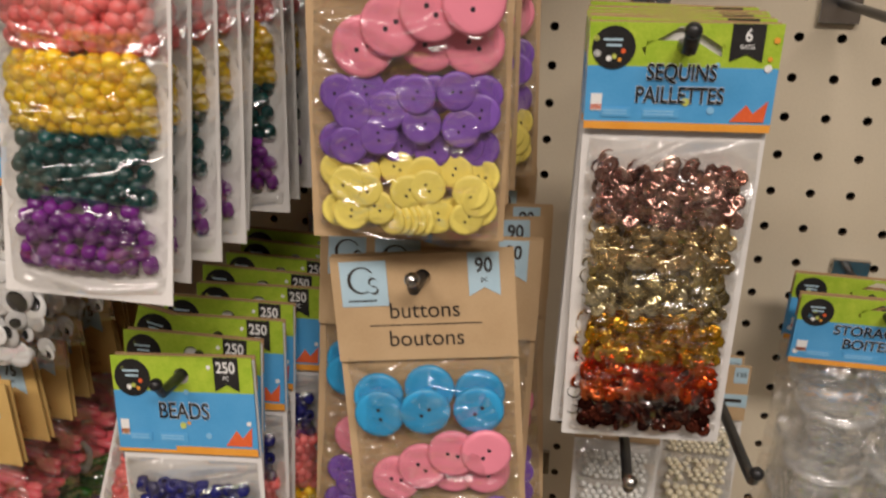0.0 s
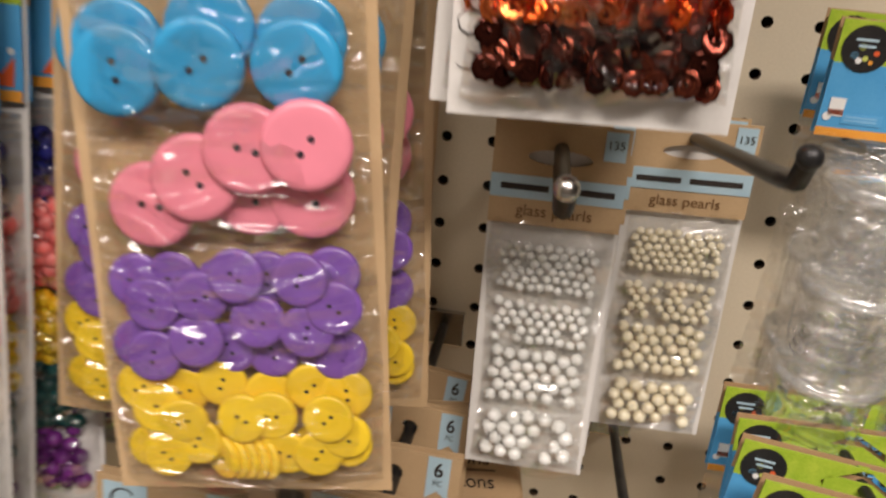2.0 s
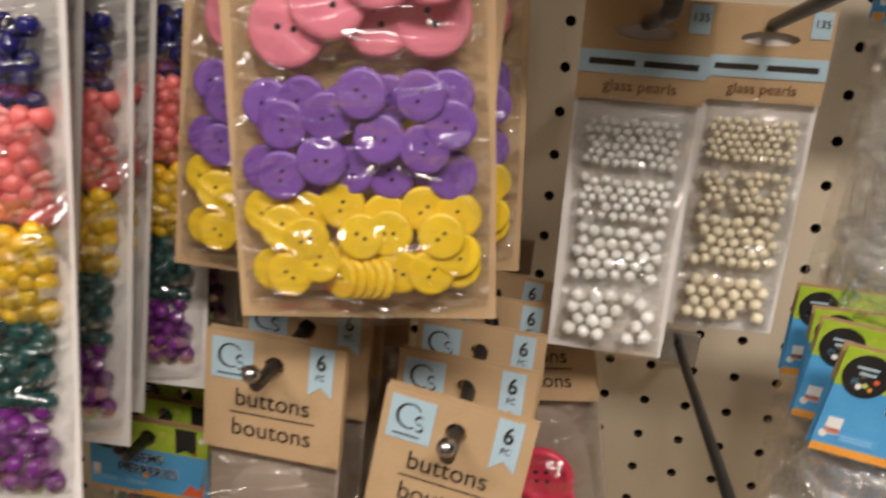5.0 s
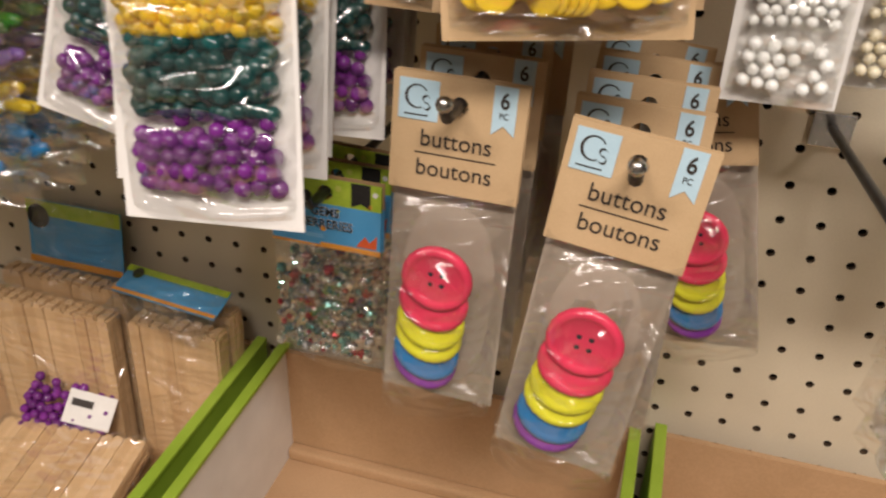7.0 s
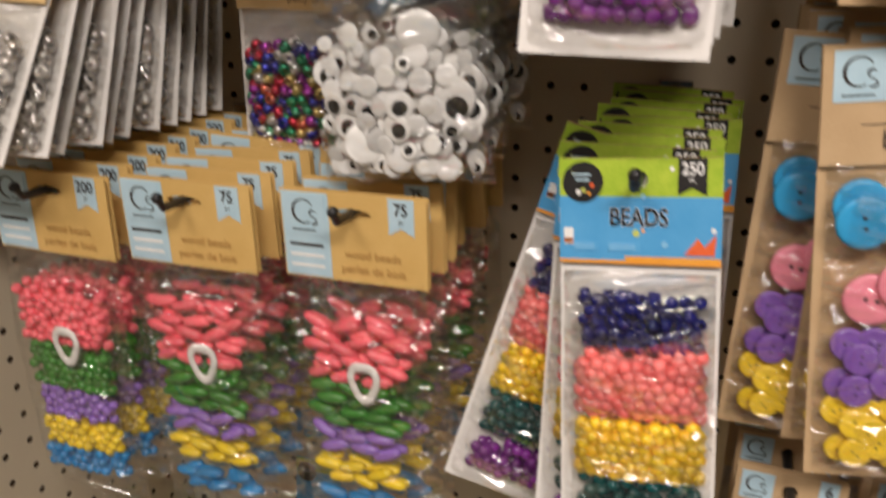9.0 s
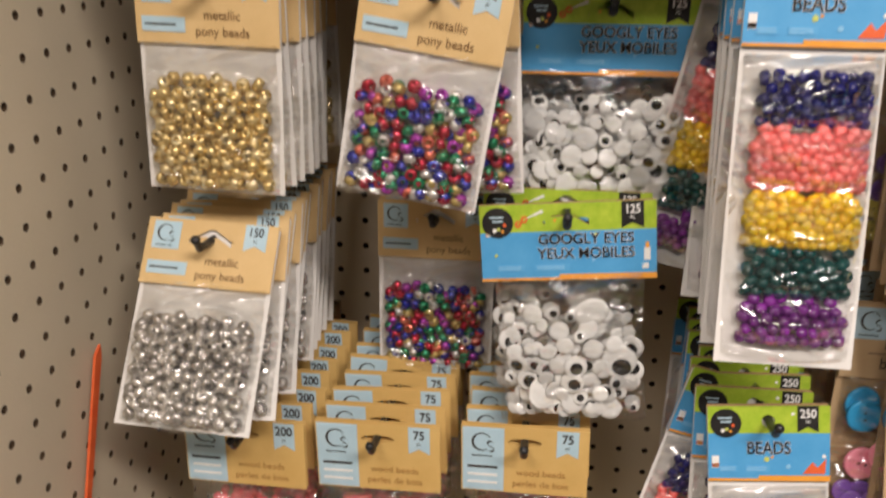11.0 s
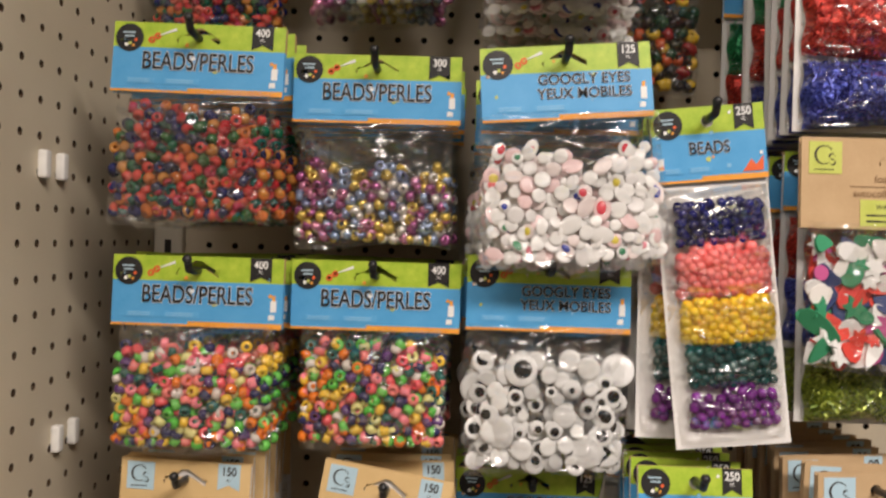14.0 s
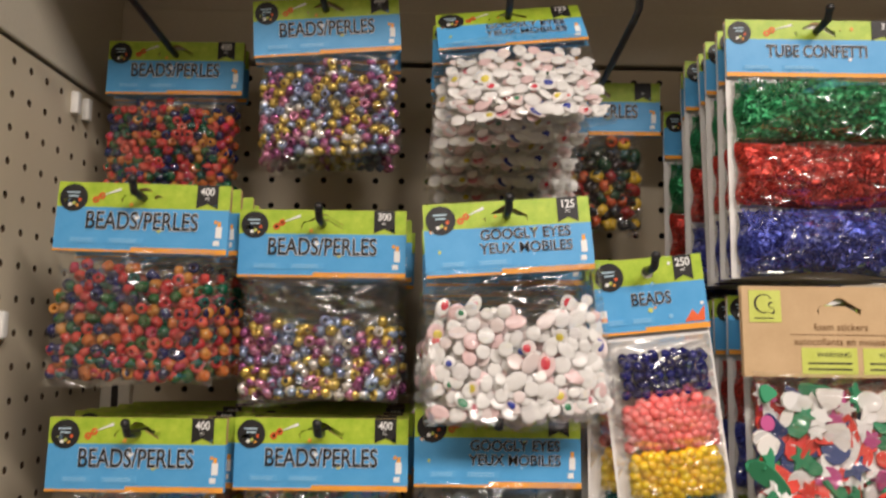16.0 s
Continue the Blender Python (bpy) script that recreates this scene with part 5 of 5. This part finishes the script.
tagged(box("wall_side_core", X_LEFT - 0.03, X_LEFT - 0.012, -0.85, 0.02, 0.0, 2.6, M["gap_shade"]), "near-black sheet standing in for the shade behind the side panel", "panel", kind="structure")

# rails, shelf above, base deck, aisle
tagged(box("rail_top", X_LEFT, 0.62, -0.006, 0.014, 2.026, 2.078, M["steel"], bevel=0.002), "cream steel rail above the pegboard", "rail", kind="structure")
tagged(box("wall_upper", X_LEFT, 0.62, 0.004, 0.016, 2.078, 2.6, M["steel"]), "plain upper back panel", "panel", kind="structure")
tagged(box("trim_side_top", X_LEFT - 0.011, X_LEFT + 0.003, -0.84, -0.001, 1.975, 2.6, M["steel"], bevel=0.002), "plain cream steel band above the side panel", "panel", kind="structure")
for k, x in enumerate((X_LEFT + 0.016, 0.43)):
    post = tagged(box("upright_post", x - 0.014, x + 0.014, -0.008, 0.012, 0.0, 2.025, M["steel"], bevel=0.002), "slotted cream steel upright of the shelving", "upright", kind="structure")
    for j in range(36):
        # slots are flat near-black blocks on the post, their shade painted
        box("slot", x - 0.003, x + 0.003, -0.0092, -0.0082, 0.62 + j * 0.038, 0.645 + j * 0.038, M["gap_shade"], post)
tagged(box("shelf_above", X_LEFT + 0.004, 0.62, -0.40, 0.002, 2.16, 2.19, M["steel"], bevel=0.002), "cream steel shelf over the hooks", "shelf", kind="structure")
tagged(box("base_deck", X_LEFT, 0.62, -0.46, 0.0, 0.625, 0.655, M["steel"], bevel=0.003), "cream steel base shelf under the trays", "shelf", kind="structure")
tagged(box("kick_plate", X_LEFT, 0.62, -0.44, -0.42, 0.0, 0.625, M["steel"]), "plain steel front below the base shelf", "panel", kind="structure")
tagged(box("floor", -4, 4, -3.6, 0.6, -0.05, 0.0, M["floor"]), "worn grey vinyl shop floor", "floor", kind="structure")
tagged(box("ceiling", -4, 4, -3.6, 0.6, 3.0, 3.05, M["ceil"]), "pale grey tiled ceiling", "ceiling", kind="structure")
tagged(box("wall_aisle", -4, 4, -3.25, -3.2, 0.0, 2.2, M["goods"]), "stocked shelving across the aisle", "wall", kind="structure")
tagged(box("wall_far_left", -4.05, -4, -3.6, 0.6, 0.0, 3.0, M["goods"]), "stocked shop wall", "wall", kind="structure")
tagged(box("wall_far_right", 4, 4.05, -3.6, 0.6, 0.0, 3.0, M["goods"]), "plain shop wall", "wall", kind="structure")
tagged(box("wall_behind", -4, 4, -3.65, -3.6, 0.0, 3.0, M["goods"]), "plain shop wall", "wall", kind="structure")
for x, y, z in LAMPS:
    lamp = root("ceiling_light", "long white tube light fixture on the ceiling", "ceiling light", "ceiling lights")
    lamp.matrix_basis = pose(x, y, z)
    box("housing", -0.62, 0.62, -0.27, 0.27, 0.0, 0.04, M["ceil"], lamp, bevel=0.004)

# ---- goods on the hooks ----
LIFT = 0.0109
ruby = "clear bag of translucent red and mixed pony beads, blue header"
shiny = "clear bag of metallic mixed pony beads under a blue header"
neon = "clear bag of bright mixed pony beads under a printed header"
stack(bead_bag(M["ruby"], "translucent mixed pony beads", "400", ruby, 11), -0.705, 2.015 - LIFT, -0.085, 2, 0.022, tilt=3, seed=1, reach=0.15)
stack(bead_bag(M["pastel_metal"], "metallic mixed pony beads", "300", shiny, 12), -0.565, 2.034 - LIFT, -0.140, 3, 0.026, tilt=3, swing=-4, seed=2)
stack(bead_bag(M["ruby"], "translucent mixed pony beads", "400", ruby, 13), -0.675, 1.861 - LIFT, -0.225, 6, 0.029, tilt=4, swing=1, seed=3)
stack(bead_bag(M["pastel_metal"], "metallic mixed pony beads", "300", shiny, 14, fill=0.68, hb=0.088), -0.553, 1.847 - LIFT, -0.205, 6, 0.028, tilt=2, seed=4)
stack(bead_bag(M["neon"], "bright mixed pony beads", "400", neon, 15, hb=0.086, fill=0.9), -0.672, 1.700 - LIFT, -0.223, 6, 0.029, tilt=3, seed=5)
stack(bead_bag(M["neon"], "bright mixed pony beads", "400", neon, 16, hb=0.082, w=0.106, fill=0.9), -0.549, 1.700 - LIFT, -0.210, 6, 0.028, tilt=2, seed=6)

tint = "clear bag of white craft eyes with coloured rims, blue header"
plain = "clear bag of black and white googly eyes, blue header"
stack(googly_bag(True, tint, 21), -0.417, 2.021 - LIFT, -0.160, 6, 0.019, tilt=38, swing=-5, seed=7, jitter=3, rise=0.004)
stack(googly_bag(True, tint, 22, w=0.125), -0.423, 1.851 - LIFT, -0.230, 6, 0.03, tilt=7, swing=-4, seed=8, jitter=4, rise=0.006)
stack(googly_bag(False, plain, 23), -0.427, 1.706 - LIFT, -0.210, 6, 0.03, tilt=3, seed=9)
stack(googly_bag(False, plain, 24, hb=0.085), -0.430, 1.539 - LIFT, -0.150, 4, 0.03, tilt=3, seed=10)
stack(googly_bag(False, plain, 25, w=0.1, hb=0.1), -0.452, 1.411 - LIFT, -0.200, 5, 0.03, tilt=6, swing=-5, seed=11)

stack(metal_pack("gold", "gold", 31), -0.678, 1.556 - 0.014, -0.220, 9, 0.0165, tilt=2, swing=1.5, seed=12, jitter=1.5)
stack(metal_pack("jewel", "jewel-coloured", 32), -0.537, 1.553 - 0.014, -0.215, 7, 0.024, tilt=2, swing=9, seed=13, jitter=5)
stack(metal_pack("silver", "silver", 33), -0.690, 1.393 - 0.014, -0.220, 11, 0.0165, tilt=33, swing=2, seed=14, jitter=2.5)
stack(metal_pack("jewel", "jewel-coloured", 34), -0.550, 1.383 - 0.014, -0.120, 3, 0.02, tilt=3, seed=15)

stack(bead_strip(41), -0.326, 1.813 - 0.0101, -0.228, 9, 0.02, tilt=2, swing=-6, seed=16, jitter=2)
stack(bead_strip(42), -0.327, 1.569 - 0.0101, -0.234, 9, 0.02, tilt=11, swing=0, seed=17, jitter=2)
stack(bead_strip(43), -0.315, 1.290 - 0.0101, -0.232, 9, 0.021, tilt=12, swing=-5.5, seed=18, jitter=4, spread=0.008)
lean = bead_strip(44)
lean.matrix_basis = pose(-0.324, -0.190, 1.275, -5, 16, 6)
copy_thing(lean, pose(-0.328, -0.150, 1.572, -3, 12, 4))

stack(button_pack(51, lemon=True), -0.2015, 1.567 - 0.012, -0.222, 8, 0.0225, tilt=2, swing=0, turn=8, seed=19, jitter=2.5, spread=0.009)
ninety = button_pack(52)
stack(ninety, -0.198, 1.347 - 0.012, -0.208, 7, 0.024, tilt=7, swing=-5.5, turn=6, seed=20, jitter=3, bright=True, spread=0.014)

copy_thing(ninety, pose(-0.214, -0.176, 1.331, -6, 2, 4))
stack(sequin_pack(61), -0.093, 1.460 - 0.0102, -0.221, 8, 0.0085, tilt=0, swing=-1, turn=4, seed=21, jitter=1.2)
stack(pearl_pack(62, False), -0.093, 1.2445 - 0.013, -0.135, 2, 0.012, tilt=2, swing=-1, seed=22, jitter=1, hooked=False)
stack(pearl_pack(63, True), -0.040, 1.2435 - 0.013, -0.100, 2, 0.012, tilt=-2, swing=-2, seed=23, jitter=1, hooked=False)
hook(-0.093, 1.220, -0.231, 1.246, bright=True)
hook(-0.040, 1.218, -0.235, 1.262)
hook(-0.037, 1.036, -0.223, 1.068)
hook(0.020, 1.447, -0.20, 1.452)
stack(tub_pack(64), 0.060, 1.286 - 0.0093, -0.080, 2, 0.03, tilt=-2, seed=24, jitter=1)
stack(tub_pack(65), 0.050, 1.116 - 0.0093, -0.160, 4, 0.026, tilt=3, swing=7, seed=25, jitter=3)

stack(jumbo_pack(71), -0.220, 1.109 - 0.012, -0.203, 4, 0.036, tilt=5, seed=26, swing=1, jitter=2, bright=True)
jumbo = jumbo_pack(72)
stack(jumbo, -0.144, 1.101 - 0.012, -0.216, 5, 0.033, tilt=7, swing=6, turn=-3, seed=27, jitter=3, bright=True)
copy_thing(jumbo, pose(-0.124, -0.105, 1.084, -2, -13, -8))
stack(gem_bag(73), -0.298, 1.034 - 0.008, -0.168, 3, 0.02, tilt=3, seed=28)

stack(wood_pack(81, True), -0.673, 1.250 - 0.012, -0.235, 8, 0.024, tilt=2, seed=29, jitter=3)
stack(wood_pack(82), -0.576, 1.252 - 0.012, -0.230, 8, 0.024, tilt=1, swing=-1, seed=30, jitter=4)
stack(wood_pack(83), -0.472, 1.252 - 0.012, -0.220, 7, 0.024, tilt=1, swing=-1, seed=31, jitter=4)

stack(confetti_pack(91), -0.190, 1.996 - 0.0093, -0.198, 6, 0.024, tilt=1, seed=32, jitter=1.2)
stack(confetti_pack(92, ("g_red", "g_blue", "g_lime")), -0.182, 1.790 - 0.0093, -0.196, 5, 0.028, tilt=2, seed=33, jitter=1.2)
stack(confetti_pack(95), -0.198, 1.965 - 0.0093, -0.055, 1, 0.02, seed=36, hooked=False)
stack(foam_pack(93), -0.193, 1.795 - 0.016, -0.224, 1, 0.026, tilt=3, seed=34, jitter=1.5, hooked=False)
stack(bead_bag(M["dark_wood"], "dark mixed wooden beads", "", "clear bag of dark wooden beads under a printed header", 94, r=0.006, w=0.085), -0.330, 1.990 - LIFT, -0.06, 1, 0.02, seed=35, reach=0.17)


# ---- trays and what lies in them ----
def display_tray(x0, x1, y0, y1, z0, z1, label):
    g = root("display_tray", label, "display tray", "display trays on the base shelf")
    t = 0.005
    box("tray_floor", x0, x1, y0, y1, z0, z0 + t, M["kraft_in"], g, "brown corrugated floor")
    box("tray_back", x0 + t, x1 - t, y1 - t, y1, z0 + t, z1 - 0.004, M["kraft_in"], g, "brown corrugated back")
    box("back_fold", x0 + t, x1 - t, y1 - t - 0.012, y1 - t, z0 + t, z0 + t + 0.012, M["kraft_in"], g, "folded flap", bevel=0.003)
    for x in (x0, x1 - t):
        side = box("tray_side", x, x + t, y0, y1, z0 + t, z1 - 0.001, M["white"], g, "white printed side")
        out = x - 0.0012 if x == x0 else x + t
        box("side_print", out, out + 0.0012, y0, y1, z0 + t, z1 - 0.001, M["tray_green"], side, "green printed outer face")
        box("tray_edge", x - 0.0015, x + t + 0.0025, y0, y1, z1 - 0.001, z1 + 0.0035, M["tray_green"], side, "green folded top edge", bevel=0.001)
    box("tray_front", x0 + t, x1 - t, y0, y0 + t, z0 + t, z1 - 0.03, M["tray_green"], g, "green printed front")
    return g


display_tray(-0.415, -0.112, -0.400, -0.012, 0.657, 0.782, "empty cardboard display tray with white sides and green edges")
display_tray(-0.752, -0.432, -0.400, -0.012, 0.657, 0.782, "cardboard display tray holding bundles of craft sticks")
display_tray(-0.098, 0.200, -0.400, -0.012, 0.657, 0.782, "cardboard display tray with white sides and green edges")

STICK = bmesh.new()
sv, sf = box_data(-0.0048, 0.0048, -0.0009, 0.0009, 0.0, 0.113)
svb = [STICK.verts.new(p) for p in sv]
for q in sf:
    STICK.faces.new([svb[k] for k in q])
bmesh.ops.recalc_face_normals(STICK, faces=STICK.faces)
bmesh.ops.bevel(STICK, geom=[e for e in STICK.edges if abs(e.verts[0].co.y - e.verts[1].co.y) > 0.001], offset=0.002, segments=2, affect="EDGES")
STICK_MESH = bpy.data.meshes.new("craft_stick")
STICK.to_mesh(STICK_MESH)
STICK.free()
STICK_MESH.materials.append(M["stick"])


def stick_bundle(m, cols, rows, seed, long=1.0):
    rng = random.Random(seed)
    g = root("craft_stick_bundle", "wrapped bundle of plain pale wooden craft sticks standing in a tray", "craft sticks", "craft stick bundles in the tray")
    for i in range(cols):
        for j in range(rows):
            ob = put("stick", STICK_MESH, g, "", pose((i - cols / 2 + 0.5) * 0.0098 + rng.uniform(-0.0003, 0.0003), j * 0.0021 + rng.uniform(-0.0002, 0.0002), rng.uniform(0, 0.0015), 0, rng.uniform(-0.4, 0.4), rng.uniform(-1.5, 1.5)))
            ob.scale = (1, 1, long)
    w, d, h = cols * 0.0098 / 2 + 0.001, rows * 0.0021, 0.113 * long + 0.003
    v, f = box_data(-w, w, -0.003, d, -0.0005, h)
    wrap = put("wrapper", mesh_of("wrapper", v, f, M["film"]), g, "clear plastic wrapper")
    wrap.visible_shadow = False
    g.matrix_basis = m
    return g


stick_bundle(pose(-0.592, -0.088, 0.664, -3), 12, 8, 1, 1.43)
stick_bundle(pose(-0.478, -0.082, 0.664, -3), 8, 8, 2, 1.43)
stick_bundle(pose(-0.594, -0.062, 0.664, -3), 12, 8, 3, 1.50)
stick_bundle(pose(-0.478, -0.058, 0.664, -3), 8, 8, 4, 1.47)
stick_bundle(pose(-0.545, -0.228, 0.722, -84, 0, 5), 13, 7, 5, 1.0)


def soft_packet(name, label, category, w, h, m, colours, seed):
    """A small flat packet with a printed fold, lying or leaning."""
    rng = random.Random(seed)
    g = root(name, label, category, "loose packets in the tray")
    pillow("packet", w, h, 0.0, 0.012, M["film"], g, rng, back=0.6)
    sheet_card("printed_card", w * 0.98, h * 0.99, h * 0.45, M[colours[0]], g, y=-0.001)
    plate("stripe", w * 0.98, h * 0.12, M[colours[1]], g, -w * 0.49, h * 0.99, -0.003)
    plate("stripe", w * 0.98, h * 0.06, M["orange"], g, -w * 0.49, h * 0.52, -0.003)
    disc("round_badge", h * 0.1, M["black"], g, -w * 0.36, h * 0.86, -0.0036)
    g.matrix_basis = m
    return g


soft_packet("craft_packet", "printed blue and green header packet above the stick bundles", "packet", 0.095, 0.11, pose(-0.602, -0.030, 0.775, -10), ("blue", "green"), 1)
soft_packet("craft_packet", "folded blue and green header lying on the stick bundles", "packet", 0.10, 0.05, pose(-0.490, -0.088, 0.834, -70, 0, -6), ("blue", "green"), 2)
soft_packet("craft_packet", "crumpled lime and blue packet lying in the tray", "packet", 0.10, 0.11, pose(-0.700, -0.230, 0.690, -48, 0, 20), ("blue", "lime"), 3)
soft_packet("craft_packet", "crumpled lime and blue packet lying in the tray", "packet", 0.09, 0.10, pose(-0.705, -0.290, 0.705, -62, 0, -12), ("blue", "lime"), 4)
purple_bag = root("bead_packet", "packet of purple beads with a white price card", "packet", "loose packets in the tray")
prng = random.Random(8)
pieces("bead_fill", BALL, heap(prng, 0.075, 0.0, 0.045, 0.004, layers=2), 0.004, M["plum"], prng, purple_bag, "purple beads")
plate("price_card", 0.04, 0.028, M["white"], purple_bag, 0.0, 0.045, -0.012, t=0.0008, label="white printed card")
plate("small_print", 0.018, 0.006, M["ink"], purple_bag, 0.004, 0.038, -0.0131)
purple_bag.matrix_basis = pose(-0.575, -0.115, 0.716, -40, 12, 10)
navy_bag = root("bead_packet", "small heap of dark blue beads lying in the empty tray", "packet", "loose packets in the tray")
pieces("bead_fill", BALL, heap(prng, 0.05, 0.0, 0.03, 0.003, layers=3), 0.003, M["navy"], prng, navy_bag, "dark blue beads")
navy_bag.matrix_basis = pose(-0.245, -0.085, 0.672, -60)


# ---- clips and tag on the side panel ----
def panel_clip(y, z):
    g = root("panel_clip", "small white plastic plug pushed into the side pegboard", "clip", "white plugs in the side panel")
    g.matrix_basis = pose(X_LEFT, y, z)
    box("plug", 0.0, 0.007, -0.004, 0.004, -0.010, 0.010, M["clipw"], g, bevel=0.002)
    return g


for y, z in ((-0.189, 1.56), (-0.164, 1.56), (-0.217, 1.762), (-0.192, 1.762), (-0.096, 1.955), (-0.074, 1.955)):
    panel_clip(y, z)
tag = root("red_tie", "thin red plastic tie hanging on the side panel", "plastic tie", "")
slab("strip", [(-0.004, 0.0), (0.001, 0.008), (0.004, 0.0), (0.007, -0.12), (0.001, -0.12)], M["red"], tag, 0.0, 0.002)
tag.matrix_basis = pose(X_LEFT + 0.006, -0.226, 1.288, 0, 24, 90)
